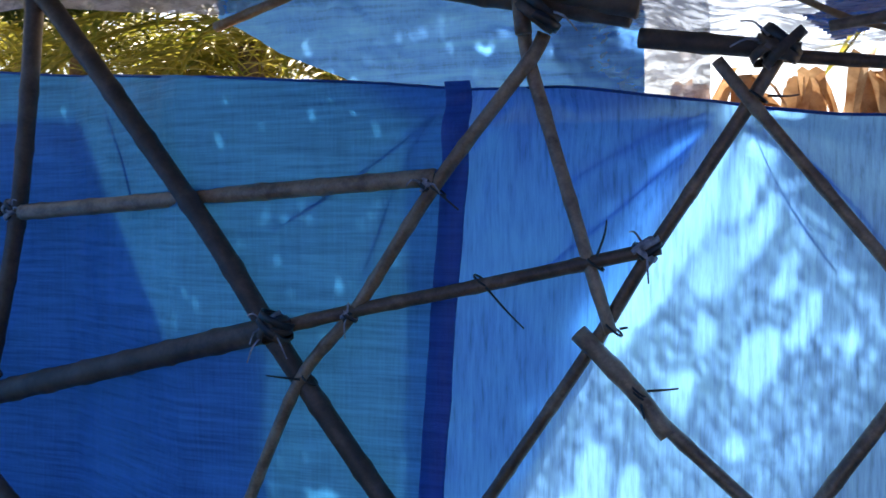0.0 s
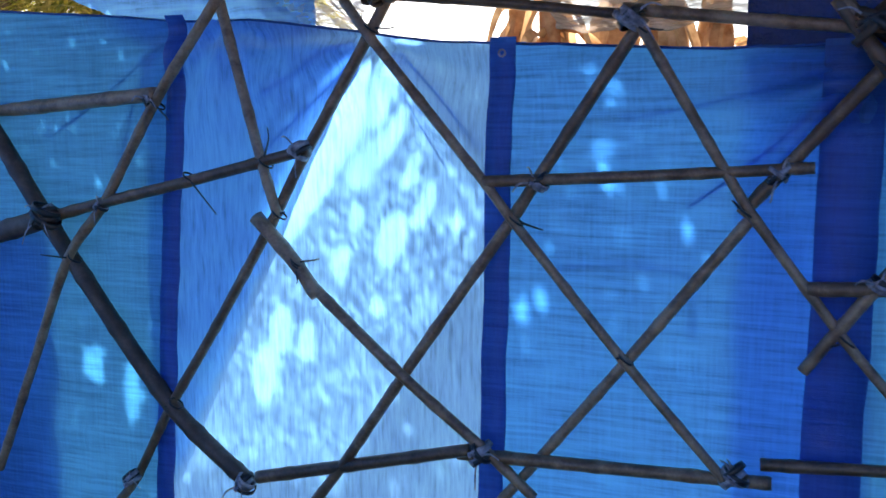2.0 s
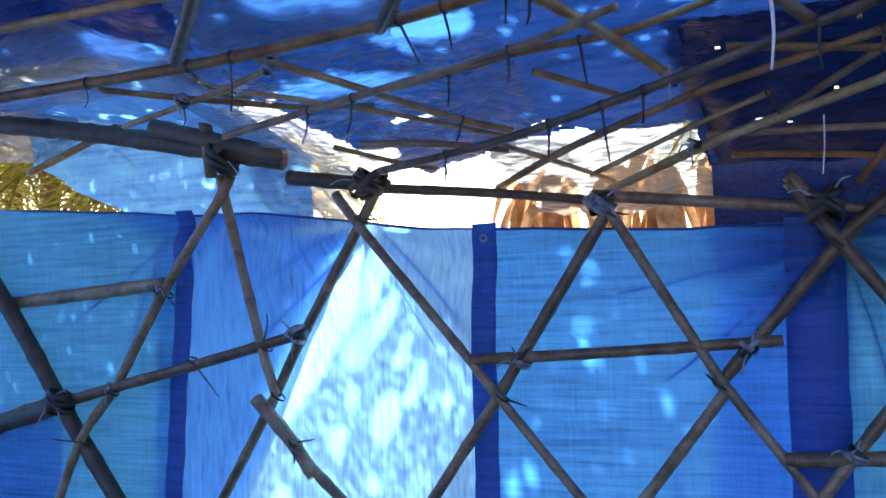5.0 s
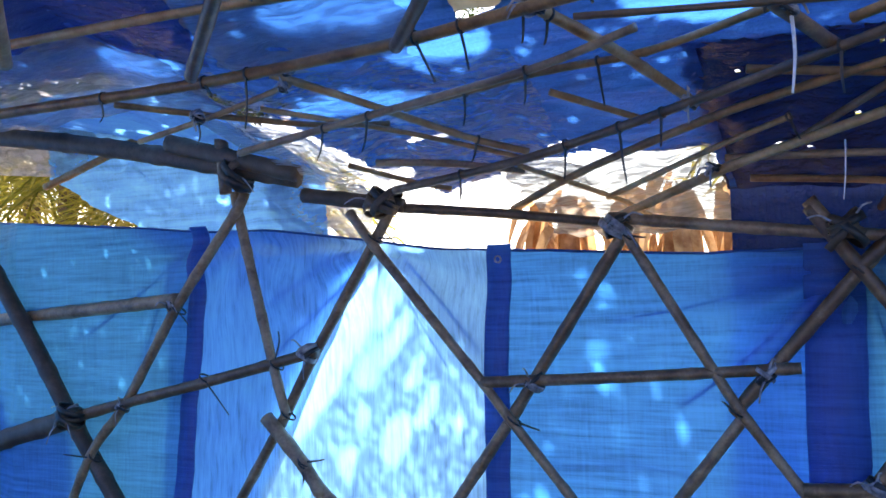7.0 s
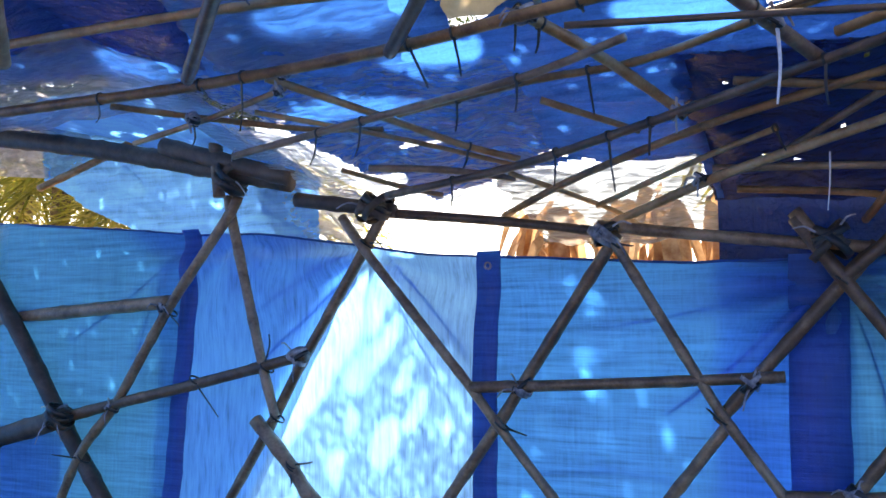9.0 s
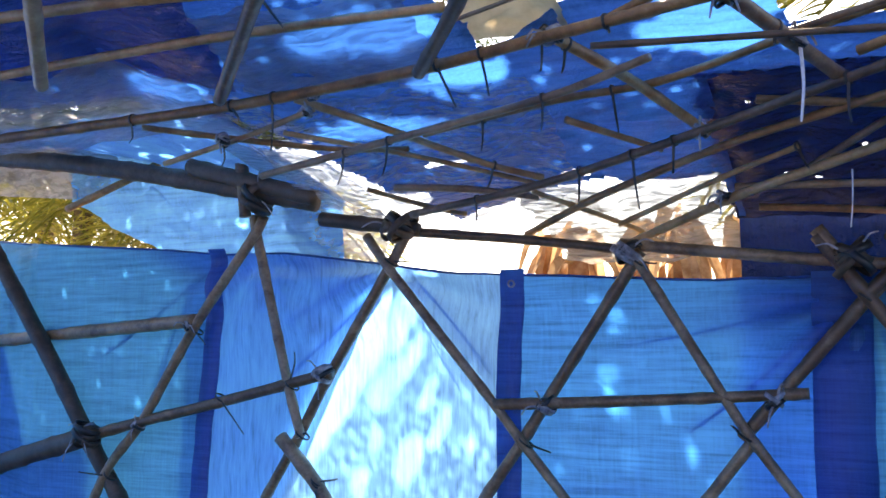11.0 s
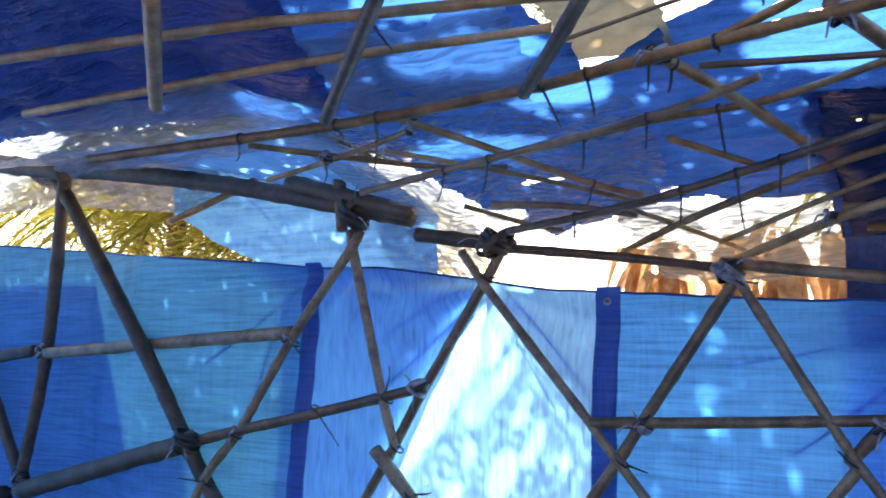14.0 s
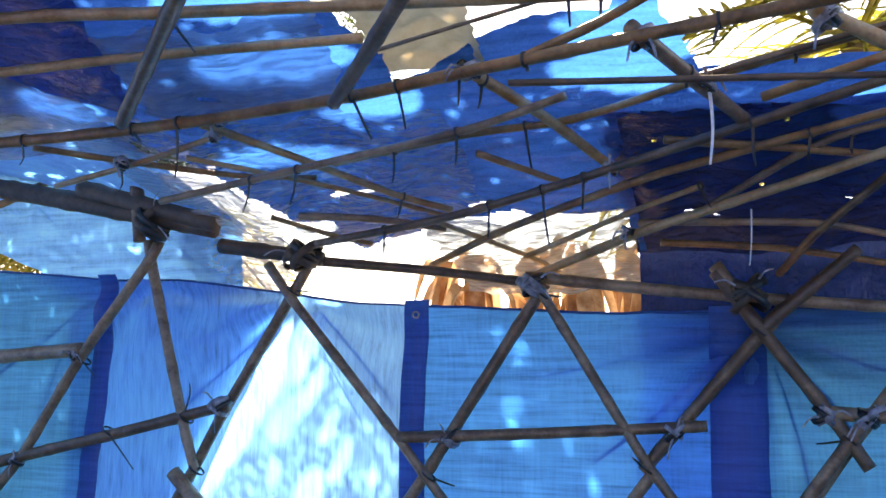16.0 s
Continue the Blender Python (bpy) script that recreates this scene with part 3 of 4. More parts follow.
roof_pole(0.011, 0.020, (-0.842, 3.377), (-0.421, 3.066), (-0.203, 2.924))
roof_pole(0.012, 0.050, (-0.839, 2.704), (-0.597, 2.930))
roof_pole(0.015, 0.050, (-1.584, 3.036), (-1.324, 3.086), (-1.085, 3.187))
roof_pole(0.006, 0.000, (-0.976, 2.118), (-0.737, 2.057), (-0.430, 1.980))
roof_pole(0.014, 0.030, (-0.595, 2.240), (-0.391, 2.137), (-0.268, 2.060))
roof_pole(0.015, 0.020, (-0.028, 2.479), (0.279, 2.334))
roof_pole(0.014, 0.040, (-0.290, 2.685), (0.049, 2.774), (0.349, 2.863))
roof_pole(0.016, 0.020, (0.037, 3.601), (0.150, 3.269), (0.347, 2.862))
roof_pole(0.014, 0.050, (-0.418, 3.213), (0.135, 3.272), (0.419, 3.405))
roof_pole(0.021, -0.020, (0.070, 2.094), (0.268, 2.270))
roof_pole(0.011, 0.050, (-1.092, 3.142), (-0.821, 3.475), (-0.727, 3.669))
roof_pole(0.010, 0.030, (-1.754, 2.571), (-1.371, 2.802), (-1.026, 3.062))
roof_pole(0.010, 0.000, (-0.174, 2.333), (0.055, 2.259), (0.259, 2.194))
roof_pole(0.014, 0.050, (-0.195, 3.136), (0.138, 2.769), (0.326, 2.683))
roof_pole(0.011, 0.030, (-1.672, 2.992), (-1.489, 3.170), (-1.383, 3.238))
roof_pole(0.026, -0.090, (-1.80, 1.566), (-2.20, 1.985))
roof_pole(0.014, 0.050, (-0.358, 3.373), (0.035, 3.457), (0.449, 3.635))

# ---------------------------------------------------------------- outside: shade tree, fronds, dry leaves
SPOTS = []


def lit(x, z, along_x, along_z, turn=0.0):
    SPOTS.append((x, z, along_x, along_z, math.cos(radians(-turn)), math.sin(radians(-turn))))


# dapples of sun that the crown lets through onto the wall: place, half sizes and lean
for x, z, a, b, turn in (
        (-1.73, 1.43, 0.036, 0.12, -40), (-1.84, 1.30, 0.046, 0.075, -30), (-1.63, 1.31, 0.022, 0.065, -30), (-1.58, 1.19, 0.028, 0.09, -28), (-1.71, 1.07, 0.05, 0.11, -20),
        (-1.92, 1.36, 0.020, 0.08, -35), (-1.98, 1.40, 0.014, 0.07, -35), (-1.86, 1.13, 0.022, 0.05, -20), (-1.93, 0.95, 0.034, 0.06, -10)):
    lit(x, z, a, b, turn)
for x, z, a, b, turn in (
        (-2.00, 1.27, 0.027, 0.061, -30), (-1.64, 1.79, 0.050, 0.032, 0), (-0.39, 1.41, 0.010, 0.022, 0), (-1.19, 0.80, 0.018, 0.048, 10),
        (-1.12, 0.83, 0.011, 0.039, 10), (-2.20, 0.68, 0.050, 0.095, -8), (-2.28, 0.49, 0.056, 0.119, -8), (-2.09, 0.64, 0.033, 0.071, -8), (-1.78, 0.81, 0.026, 0.037, 0)):
    lit(x, z, a, b, turn)
for x, z, a, b, turn in (
        (-2.88, 2.25, 0.11, 0.022, 12), (-2.55, 2.19, 0.07, 0.025, 25), (-2.30, 2.13, 0.05, 0.05, 30), (-3.35, 2.30, 0.07, 0.02, 0), (-2.05, 2.02, 0.06, 0.05, 40), (-2.70, 2.10, 0.17, 0.035, 15), (-3.20, 2.17, 0.11, 0.03, 25),
        (-0.87, 1.59, 0.021, 0.053, 10), (-0.96, 1.68, 0.019, 0.033, 0), (-0.90, 1.385, 0.030, 0.040, 0), (-0.88, 1.265, 0.034, 0.013, 0), (-0.18, 1.02, 0.008, 0.05, 5),
        (-1.45, 1.12, 0.021, 0.030, 0), (-3.15, 0.45, 0.04, 0.08, 0), (-2.95, 0.35, 0.03, 0.12, 0)):
    lit(x, z, a, b, turn)
ROOF_SPOTS = [(-0.40, 2.30, 0.05, 0.10), (-0.30, 2.36, 0.07, 0.06), (-0.33, 2.47, 0.08, 0.05), (-0.46, 2.44, 0.05, 0.03), (-0.25, 2.30, 0.04, 0.07),
              (-1.25, 2.00, 0.2, 0.05), (-1.3, 2.27, 0.2, 0.03), (-1.1, 2.5, 0.12, 0.01), (0.30, 2.75, 0.08, 0.08), (-2.2, 2.48, 0.1, 0.05), (-1.5, 2.75, 0.2, 0.02)]


TRIANGLE = [(-1.80, 1.84), (-1.69, 1.63), (-1.80, 1.45), (-1.96, 1.25), (-2.14, 1.04), (-2.26, 1.06), (-2.06, 1.44), (-1.94, 1.64)]
THIN = [(-1.79, 1.83), (-1.27, 1.17), (-1.62, 0.55), (-1.95, 0.05), (-2.75, 0.0), (-2.25, 1.10)]


def sunlit_wall(x, z, grow):
    if inside(TRIANGLE, x, z) or inside([(a * 1.0 + (0.03 if a > -1.9 else -0.02), c + 0.02) for a, c in TRIANGLE], x, z):
        return True
    for cx, cz, a, b, c, s in SPOTS:
        dx, dz = x - cx, z - cz
        if ((dx * c - dz * s) / (a + grow)) ** 2 + ((dx * s + dz * c) / (b + grow)) ** 2 < 1:
            return True
    return False


def shade_tree():
    """A broad tree beyond the wall: leaning trunk, limbs, and a leafy crown with gaps."""
    rnd = random.Random(11)
    tree = new("tree")
    tree.location = (-10.5, 6.2, FLOOR_Z)
    tagged(tree, "broad-leaved tree shading the hut from outside", "tree")
    base = Vector(tree.location)
    v, f = tube([(0, 0, -0.1), (0.15, -0.3, 2.2), (0.5, -1.2, 4.4), (1.4, -1.0, 5.6)], 0.16, 0.12, 12, 9, 0.8, 0.2)
    mesh_object("trunk", v, f, BARK, tree)
    for end in ((5.0, 0.3, 4.8), (8.4, -0.4, 4.9), (6.6, -2.0, 5.4), (3.0, -2.2, 5.2)):
        v, f = tube([(0.4, -0.9, 3.9), (end[0] * 0.5, end[1] * 0.6, 4.9), end], 0.035, 0.12, 8, 9, 1.0, 0.2)
        mesh_object("limb", v, f, BARK, tree)
    verts, faces = [], []

    def leaf(q, length, width):
        nonlocal verts, faces
        d = Vector((rnd.gauss(0, 1), rnd.gauss(0, 1), rnd.gauss(-0.2, 0.6))).normalized()
        side = d.cross(SUN).normalized()
        up = side.cross(d)
        n = len(verts)
        verts += [q - d * length * 0.5, q + side * width * 0.5 + up * 0.01, q + d * length * 0.5 - up * 0.02, q - side * width * 0.5 + up * 0.01, q - up * 0.006]
        faces += [(n, n + 1, n + 4), (n + 1, n + 2, n + 4), (n + 2, n + 3, n + 4), (n + 3, n, n + 4)]

    made = 0
    while made < 130000:
        on_wall = rnd.random() < 0.6
        if on_wall:
            p = Vector((rnd.uniform(-6.5, 2.6), TARP_Y, rnd.uniform(-0.4, 2.45)))
            p.y += 0.5 * min(0.8, max(0.0, -3.75 - p.x))
            if sunlit_wall(p.x, p.z, 0.022) or inside(THIN, p.x, p.z):
                continue
        else:
            y = rnd.uniform(0.0, 3.4)
            p = Vector((rnd.uniform(-6.2, 2.6), y, roof_z(y, 0.11)))
            if any(((p.x - a) / (c + 0.07)) ** 2 + ((p.y - b) / (d + 0.07)) ** 2 < 1 for a, b, c, d in ROOF_SPOTS):
                continue
        far = max(2.9, (3.1 - p.z) / SUN.z) + rnd.uniform(0.0, 0.6)
        q = p + SUN * far
        while -0.55 < q.x / q.y < 0.25 and 0.30 < (q.z - 1.5) / q.y < 0.47:
            far += 0.2
            q = p + SUN * far
        q -= base
        length, width = rnd.uniform(0.075, 0.125), rnd.uniform(0.045, 0.07)
        if on_wall:
            length, width = length * 0.62, width * 0.62
        leaf(q, length, width)
        made += 1
    step = 0.014
    for i in range(120):
        for k in range(143):
            x, z = -2.85 + (i + rnd.random()) * step, -0.1 + (k + rnd.random()) * step
            if inside(THIN, x, z) and not sunlit_wall(x, z, 0.008):
                leaf(Vector((x, TARP_Y, z)) + SUN * (max(2.9, (3.1 - z) / SUN.z) + rnd.uniform(0.0, 0.3)) - base, rnd.uniform(0.018, 0.026), rnd.uniform(0.012, 0.017))
    tagged(mesh_object("crown", verts, faces, LEAF, tree, smooth=False), kind="stuff")


shade_tree()


def blade(verts, faces, root, tip, width, droop, fold):
    """One narrow leaf: a creased strip that hangs towards its tip."""
    root, tip = Vector(root), Vector(tip)
    d = tip - root
    side = d.cross(Vector((0, 0, 1)))
    side = side.normalized() if side.length > 1e-4 else Vector((1, 0, 0))
    n0, steps = len(verts), 6
    for i in range(steps + 1):
        s = i / steps
        c = root + d * s - Vector((0, 0, droop * s * s))
        w = width * (1 - s) ** 0.6 * (0.4 + 0.6 * min(1, s * 5)) + 0.001
        verts += [c + side * w + Vector((0, 0, fold * w)), c, c - side * w + Vector((0, 0, fold * w))]
    for i in range(steps):
        a = n0 + i * 3
        faces += [(a, a + 1, a + 4, a + 3), (a + 1, a + 2, a + 5, a + 4)]


def palm_plant(x, y, height, spread, fronds, seed, label, rise=0.5):
    """A feather palm: ringed trunk and arching fronds, each a midrib with leaflets."""
    rnd = random.Random(seed)
    palm = new("palm")
    palm.location = (x, y, FLOOR_Z)
    tagged(palm, label, "palm")
    v, f = tube([(0, 0, -0.1), (0.05, 0, height * 0.5), (0, 0.05, height)], 0.11, 0.1, 12, 0.12, 0.4, 0.15, seed)
    mesh_object("trunk", v, f, BARK, palm)
    for k in range(fronds):
        a = 2 * math.pi * (k + rnd.random() * 0.6) / fronds
        ln, lift = spread * rnd.uniform(0.8, 1.15), rnd.uniform(-0.3, 1.0) * rise
        verts, faces = [], []
        way = Vector((math.cos(a), math.sin(a), 0))
        side = Vector((-way.y, way.x, 0))
        rib = [Vector((0, 0, height)) + way * ln * s + Vector((0, 0, ln * (lift * s * 1.6 - 0.9 * s * s))) for s in [i / 24 for i in range(25)]]
        tv, tf = tube([rib[0], rib[8], rib[16], rib[24]], 0.014, 0.1, 6, 9, 1.0, 0.05)
        verts += tv
        faces += tf
        for i in range(3, 25):
            for sgn in (-1, 1):
                l = ln * 0.36 * math.sin(math.pi * (0.15 + 0.8 * i / 25)) * rnd.uniform(0.85, 1.1)
                tip = rib[i] + side * sgn * l * 0.8 + way * l * 0.6 + Vector((0, 0, rnd.uniform(-0.12, 0.08) * l))
                blade(verts, faces, rib[i], tip, 0.026, l * rnd.uniform(0.1, 0.5), 0.4)
        mesh_object("frond", verts, faces, FROND, palm, smooth=False)


palm_plant(-7.8, 7.7, 3.4, 1.9, 21, 3, "yellow-green feather palm standing in the sun behind the wall")
palm_plant(-6.2, 8.3, 3.35, 1.8, 21, 5, "sunlit young palm with arching yellow-green fronds")
palm_plant(-9.4, 8.7, 3.7, 2.1, 21, 6, "sunlit palm with dense yellow-green fronds")
palm_plant(-5.7, 7.2, 3.2, 1.8, 21, 12, "sunlit palm with broad yellow-green fronds behind the wall")
palm_plant(0.75, 7.0, 4.1, 1.9, 18, 8, "tall palm with drying fronds above the roof gap", 0.7)


def dry_plant(x, y, seed, label):
    """A withered banana plant: short stem with brown leaves hanging round it."""
    rnd = random.Random(seed)
    plant = new("banana_plant")
    plant.location = (x, y, FLOOR_Z)
    tagged(plant, label, "banana plant", "dry banana plants")
    v, f = tube([(0, 0, -0.1), (0.03, 0, 1.2), (0, 0.02, 2.6)], 0.09, 0.1, 10, 0.5, 0.5, 0.2, seed)
    mesh_object("stem", v, f, DRY, plant)
    for k in range(26):
        a, top = rnd.uniform(0, 2 * math.pi), rnd.uniform(1.6, 2.7)
        out = rnd.uniform(0.15, 0.5)
        verts, faces = [], []
        blade(verts, faces, (0.05 * math.cos(a), 0.05 * math.sin(a), top), (out * math.cos(a), out * math.sin(a), top + rnd.uniform(-0.5, 0.25)), rnd.uniform(0.04, 0.12), rnd.uniform(0.3, 1.0), rnd.uniform(0.2, 1.0))
        mesh_object("leaf", verts, faces, DRY, plant, smooth=False)


for i, (x, y) in enumerate(((-2.15, 6.6), (-1.85, 6.3), (-1.5, 6.7), (-1.15, 6.4), (-0.8, 6.8), (-0.4, 6.5))):
    dry_plant(x, y, 20 + i, "withered banana plant with hanging brown leaves")

BEAM = [(-4.6, 2.60), (-4.2, 2.56), (-3.2, 2.41), (-2.1, 2.18), (-1.6, 2.06)]


def eave_sheet(name, x0, x1, lower, inner, material, label, amp, category):
    """A sheet that comes down from the roof, over the beam, and hangs just outside the wall."""
    def place(u, v):
        x = x0 + (x1 - x0) * u
        low, top = lerp_line(lower, x), lerp_line(BEAM, x)
        if v < 0.6:
            s = v / 0.6
            p = Vector((x, 3.50 - 0.06 * s * s, low + (top - low) * s))
        else:
            s = (v - 0.6) / 0.4
            p = Vector((x, 3.44 + (inner - 3.44) * s, top + (roof_z(inner, 0.09) + lift(x) - top) * s))
        w = amp * (noise.noise(Vector((x * 3, p.z * 4, inner))) + 0.6 * noise.noise(Vector((x * 8 + p.z * 5, p.z * 9, 2))) + 0.4 * abs(noise.noise(Vector((x * 17, p.z * 23, 5)))))
        return p + Vector((0, abs(w), 0.4 * w * (v > 0.3)))
    return sheet(name, max(20, int((x1 - x0) / 0.02)), 50, place, material, label, category=category)


eave_sheet("hanging_tarp", -3.62, -2.06, [(-3.62, 2.24), (-3.54, 2.20), (-3.37, 2.10), (-3.12, 2.00), (-2.95, 1.90), (-2.8, 1.80), (-2.06, 1.80)], 2.7, SAG, "faded blue tarpaulin sagging from the eave behind the beam", 0.08, "tarp")
eave_sheet("plastic_film", -2.36, -1.86, [(-2.36, 2.02), (-2.2, 1.84), (-1.86, 1.82)], 2.9, MILKY, "torn crumpled plastic film hanging from the eave", 0.07, "sheet")
eave_sheet("plastic_film", -5.2, -3.30, [(-5.2, 2.34), (-4.40, 2.34), (-4.1, 2.30), (-3.6, 2.25), (-3.30, 2.30)], 2.7, MILKY, "milky grey plastic film hanging under the beam", 0.05, "sheet")
pole([(-3.60, 3.46, 2.195), (-3.15, 3.45, 2.33), (-2.74, 3.40, 2.47)], 0.017, TAN, "pale split bamboo stick propping the outer tarpaulin", "")


# ---------------------------------------------------------------- small things on the frame


def strap(name, points, width, thick, material, label, category, group):
    line = along(points, 0.012)
    verts, faces = [], []
    for i, p in enumerate(line):
        d = (line[min(i + 1, len(line) - 1)] - line[max(i - 1, 0)]).normalized()
        u = d.cross(Vector((0.3, 1, 0.2))).normalized()
        v = d.cross(u)
        w = width * (1 - 0.55 * i / len(line))
        verts += [p + u * w + v * thick, p - u * w + v * thick, p - u * w - v * thick, p + u * w - v * thick]
    for i in range(len(line) - 1):
        for k in range(4):
            a, c = i * 4 + k, i * 4 + (k + 1) % 4
            faces.append((a, c, c + 4, a + 4))
    faces += [(3, 2, 1, 0), tuple(len(verts) - 4 + k for k in range(4))]
    return tagged(mesh_object(name, verts, faces, material, smooth=False), label, category, group)


def ring(center, axis, radius, width, thick):
    """A band round a pole."""
    axis = Vector(axis).normalized()
    u = axis.cross(Vector((0.2, 1, 0.1))).normalized()
    v = axis.cross(u)
    verts, faces, n = [], [], 14
    for i in range(n):
        a = 2 * math.pi * i / n
        r = u * math.cos(a) + v * math.sin(a)
        for rr, h in ((radius, -width), (radius + thick, -width), (radius + thick, width), (radius, width)):
            verts.append(Vector(center) + r * rr + axis * h)
    for i in range(n):
        for k in range(4):
            a, c = i * 4 + k, i * 4 + (k + 1) % 4
            d, e = (a + 4) % (4 * n), (c + 4) % (4 * n)
            faces.append((a, c, e, d))
    return verts, faces


def cable_tie(center, axis, radius, tail):
    c = Vector(center)
    tie = new("cable_tie")
    tie.location = c
    tagged(tie, "black nylon cable tie with a long loose tail, knotted round bamboo", "cable tie", "cable ties")
    v, f = ring((0, 0, 0), axis, radius, 0.0035, 0.003)
    mesh_object("loop", v, f, BLACK, tie)
    t = Vector(tail)
    if t.length > 0.012:
        start = t.normalized() * radius * 0.9 + Vector((0, -radius * 0.6, 0))
        bend = Vector((0.07 * t.z, 0.02, -0.05 * abs(t.x))) * 0.8
        ob = strap("tail", [start, start + t * 0.5 + bend * 0.5, t + Vector((0, -0.02, 0))], 0.0042, 0.0012, BLACK, "", "", "")
        ob.parent = tie


def nearest_rafter(x, y):
    """Height over the roof line, radius and way of the rafter that passes nearest in plan."""
    best = None
    for off, radius, xy in ROOF_LINES:
        for a, b in zip(xy, xy[1:]):
            a, b, p = Vector(a), Vector(b), Vector((x, y))
            q = a + (b - a) * min(1.0, max(0.0, (p - a).dot(b - a) / (b - a).length_squared))
            if best is None or (q - p).length < best[0]:
                best = ((q - p).length, off, radius, q, (b - a).normalized())
    return best[1:]


def roof_tie(x, y, dx, dz):
    off, radius, q, way = nearest_rafter(x, y)
    cable_tie((q.x, q.y, roof_z(q.y, off)), (way.x, way.y, -SLOPE * way.y), radius + 0.001, (dx, 0, dz))


def wall_tie(x, z, dx, dz):
    cable_tie(forward(x, 3.335, z, lattice_depth(x, True)), (0.6, 0, 0.8), 0.03, (dx, -0.03, dz))


def lashing(x, y, z, size):
    """Strips of grey plastic wound over a crossing of poles, with loose ends."""
    rnd = random.Random(int(abs(x * 1000 + z * 77)))
    big = size > 1.5
    lash = new("lashing")
    lash.location = forward(x, y, z, lattice_depth(x, True) - (0.04 if big else 0.0)) if y > 3.3 else (x, y, z)
    tagged(lash, "grey plastic strip wound tightly round a pole crossing", "lashing", "lashings")
    for k in range(5):
        ax = Vector((rnd.choice((-0.6, 0.6)) + rnd.uniform(-0.25, 0.25), rnd.uniform(-0.2, 0.2), 0.8))
        v, f = ring((rnd.uniform(-0.012, 0.012) * size, 0, rnd.uniform(-0.014, 0.014) * size), ax, (0.036 if big else 0.031) * size * rnd.uniform(0.95, 1.12), 0.008 * size, 0.004)
        mesh_object("strip", [p * (1 + 0.06 * noise.noise(p * 60)) for p in v], f, (BLACK if k % 2 else DARK) if big else (WRAP if k % 3 else BLACK), lash)
    for k in range(2):
        a = rnd.uniform(0, 6.28)
        d = Vector((math.cos(a), -0.4, math.sin(a))) * 0.05 * size
        ob = strap("loose_end", [d * 0.4 + Vector((0, -0.02, 0)), d + Vector((0, -0.03, 0.004)), d * 1.5 + Vector((0, -0.02, -0.02))], 0.004, 0.001, WRAP, "", "", "")
        ob.parent = lash


roof_tie(-2.127, 2.268, 0.006, -0.078)
roof_tie(-1.587, 2.247, 0.007, -0.161)
roof_tie(-1.987, 2.477, 0.005, -0.081)
roof_tie(-1.743, 2.329, 0.041, -0.053)
roof_tie(-1.383, 1.877, 0.096, -0.114)
roof_tie(-1.041, 2.221, 0.064, -0.125)
roof_tie(-0.909, 2.180, 0.028, -0.119)
roof_tie(-0.750, 2.205, -0.000, -0.108)
roof_tie(-0.678, 2.277, -0.008, -0.080)
roof_tie(-0.571, 2.131, 0.011, -0.029)
roof_tie(-0.443, 2.048, 0.006, -0.079)
roof_tie(-0.363, 1.976, -0.001, -0.057)
roof_tie(-0.816, 2.513, -0.000, -0.097)
roof_tie(-1.078, 2.629, 0.001, -0.103)
roof_tie(-1.384, 2.572, -0.012, -0.113)
roof_tie(-1.569, 2.601, -0.016, -0.106)
roof_tie(-1.257, 2.969, 0.001, -0.096)
roof_tie(-1.158, 2.917, -0.015, -0.075)
roof_tie(-0.856, 2.834, -0.001, -0.107)
roof_tie(-0.676, 2.748, 0.022, -0.171)
roof_tie(-0.531, 2.715, -0.002, -0.100)
roof_tie(-0.665, 2.510, 0.021, -0.128)
roof_tie(-0.227, 2.310, 0.001, -0.043)
roof_tie(-0.130, 2.017, -0.016, -0.060)
roof_tie(-0.058, 2.498, 0.003, -0.118)
roof_tie(0.093, 2.672, -0.010, -0.084)
roof_tie(0.052, 2.354, -0.001, -0.028)
roof_tie(-0.203, 2.892, 0.030, -0.070)
roof_tie(0.194, 2.715, -0.003, -0.062)
wall_tie(-2.551, 1.301, 0.151, -0.141)
wall_tie(-2.203, 1.359, 0.041, 0.133)
wall_tie(-3.146, 0.951, -0.142, 0.014)
wall_tie(-2.074, 0.980, 0.118, 0.022)
wall_tie(-2.074, 0.969, 0.023, -0.064)
wall_tie(-1.195, 1.166, 0.111, -0.027)
wall_tie(-0.428, 1.214, -0.037, 0.037)
wall_tie(-2.694, 1.589, 0.087, -0.063)
wall_tie(-0.042, 1.665, 0.000, -0.001)
wall_tie(-0.773, 1.809, 0.079, -0.012)
wall_tie(0.212, 1.320, -0.102, -0.011)
wall_tie(-2.148, 1.162, 0.046, 0.013)
wall_tie(-1.749, 1.848, 0.108, -0.005)
wall_tie(-0.108, 0.813, -0.049, -0.014)
wall_tie(-2.658, 0.362, -0.024, -0.004)
wall_tie(-0.803, 0.699, -0.020, 0.011)

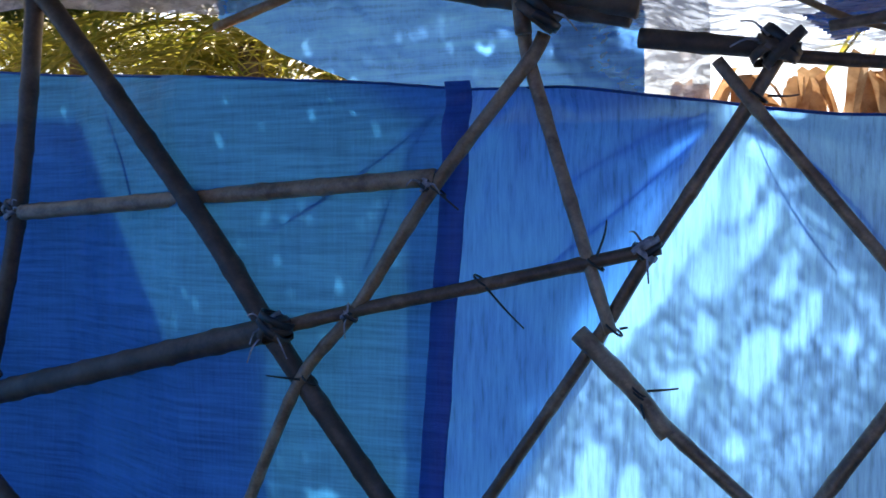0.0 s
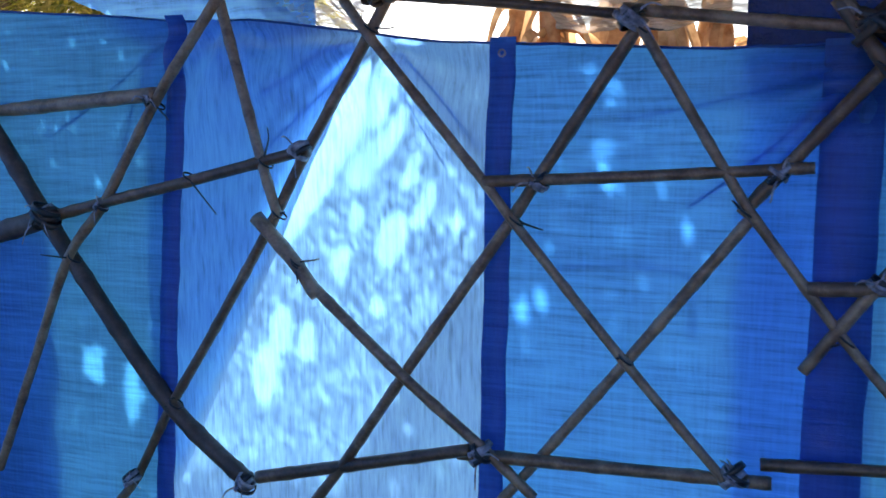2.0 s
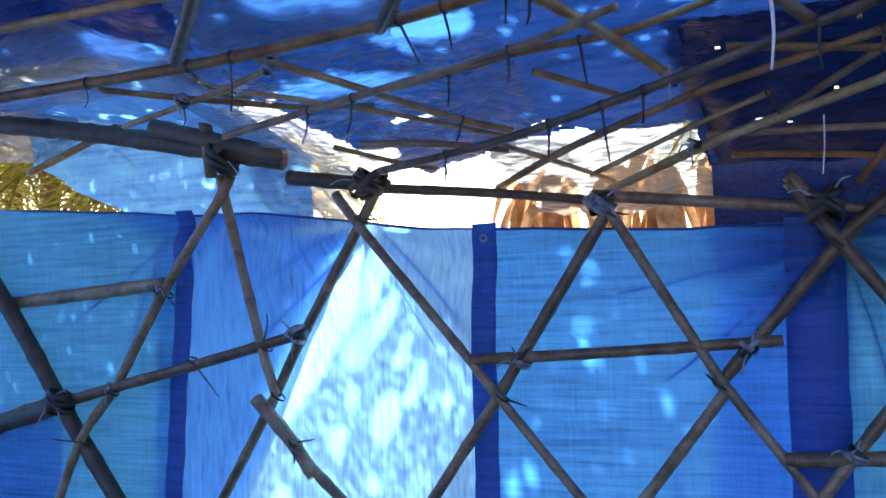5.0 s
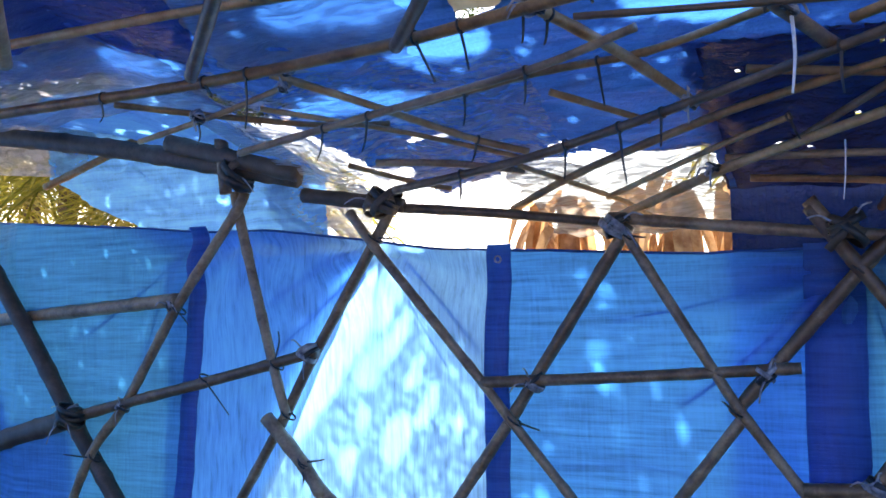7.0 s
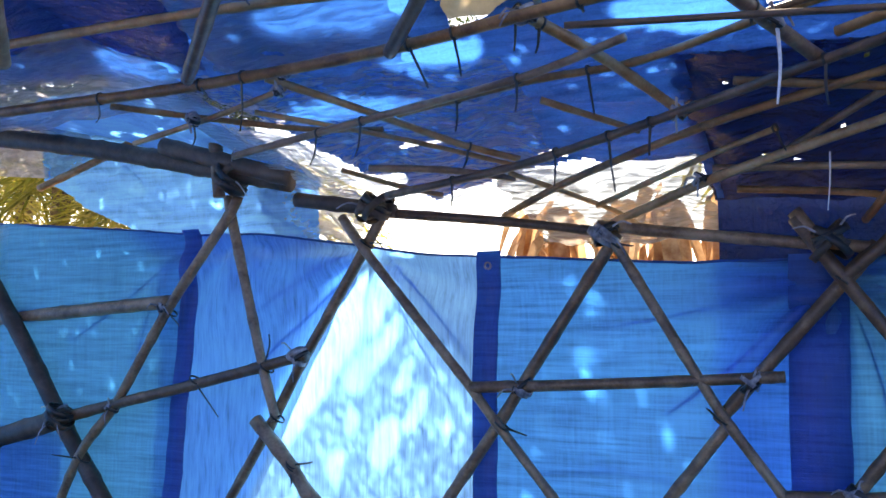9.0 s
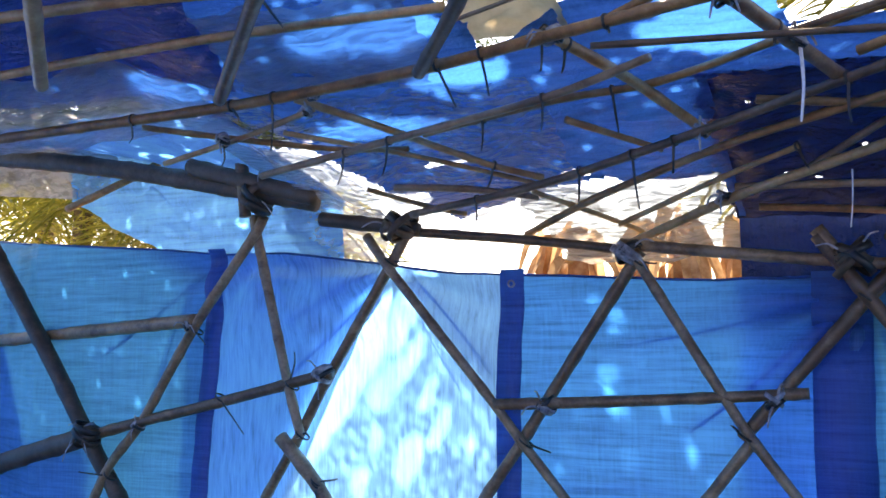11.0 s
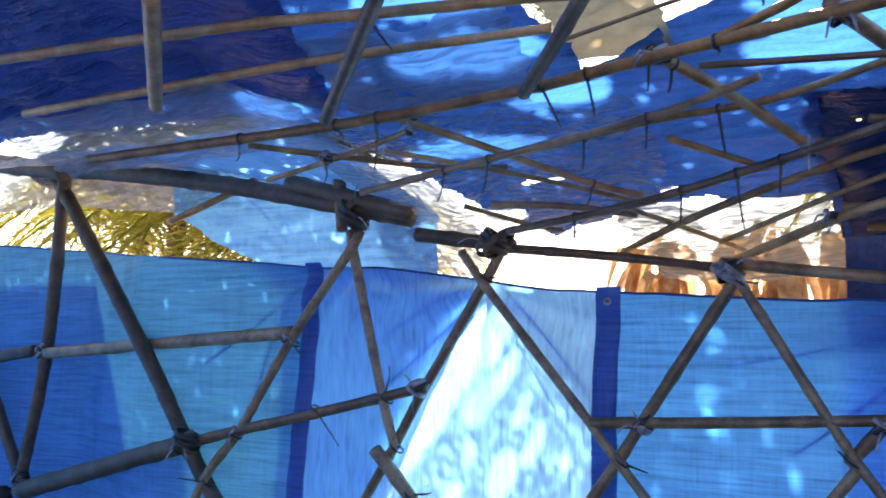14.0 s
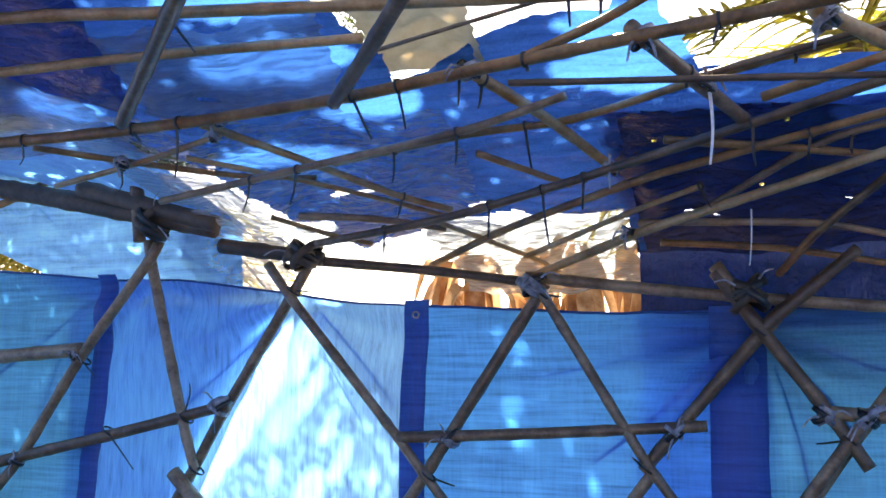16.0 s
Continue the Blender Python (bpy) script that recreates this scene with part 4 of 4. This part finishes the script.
lashing(-1.124, 3.343, 1.300, 1.00)
lashing(-0.325, 3.343, 1.337, 1.00)
lashing(-0.026, 3.343, 0.992, 1.00)
lashing(-2.733, 3.343, 1.614, 0.80)
lashing(-3.311, 3.343, 1.130, 1.60)
lashing(-2.059, 3.343, 1.409, 1.10)
lashing(-1.718, 3.343, 1.993, 1.70)
lashing(-0.806, 3.343, 1.855, 1.50)
lashing(-2.392, 3.343, 2.148, 1.90)
lashing(-0.074, 3.343, 1.797, 1.60)
lashing(-3.007, 3.343, 1.180, 0.80)
lashing(0.280, 3.343, 1.398, 1.20)
lashing(0.145, 3.343, 1.396, 1.00)
lashing(-4.320, 3.343, 1.534, 1.20)
lashing(-5.05, 3.343, 1.566, 2.60)
lashing(-4.437, 3.343, 0.882, 1.30)
lashing(-4.326, 3.343, 2.500, 3.00)
lashing(-1.336, 3.343, 0.300, 1.30)
lashing(-2.349, 3.343, 0.062, 1.20)
lashing(-0.435, 3.343, 0.327, 1.30)
lashing(-2.903, 3.343, 0.004, 1.10)
lashing(-3.307, 3.343, 1.140, 1.00)
lashing(-0.715, 2.198, 2.266, 0.77)
lashing(-0.445, 2.713, 2.112, 0.63)
lashing(-0.295, 2.129, 2.287, 0.77)
lashing(-0.155, 2.334, 2.225, 0.56)
lashing(-1.481, 2.309, 2.233, 0.49)
lashing(0.094, 2.126, 2.288, 0.98)
lashing(-0.446, 3.118, 1.990, 0.63)
lashing(-1.546, 2.390, 2.208, 0.42)
lashing(-1.931, 2.486, 2.180, 0.56)

strap("cord", [(-0.154, 2.358, 2.21), (-0.150, 2.355, 2.12), (-0.159, 2.358, 2.03)], 0.004, 0.003, CORD, "white cord hanging from a roof pole", "cord", "cords")
strap("cord", [(-0.059, 2.981, 2.02), (-0.062, 2.98, 1.93), (-0.070, 2.981, 1.85)], 0.002, 0.002, CORD, "thin pale string hanging from a roof pole", "cord", "cords")
gv, gf = ring((0, 0, 0), (0, 1, 0), 0.009, 0.004, 0.006)
grommet = mesh_object("grommet", gv, gf, WRAP)
grommet.location = (-1.265, 3.385, 1.750)
tagged(grommet, "small metal grommet in the folded tarpaulin edge", "grommet")
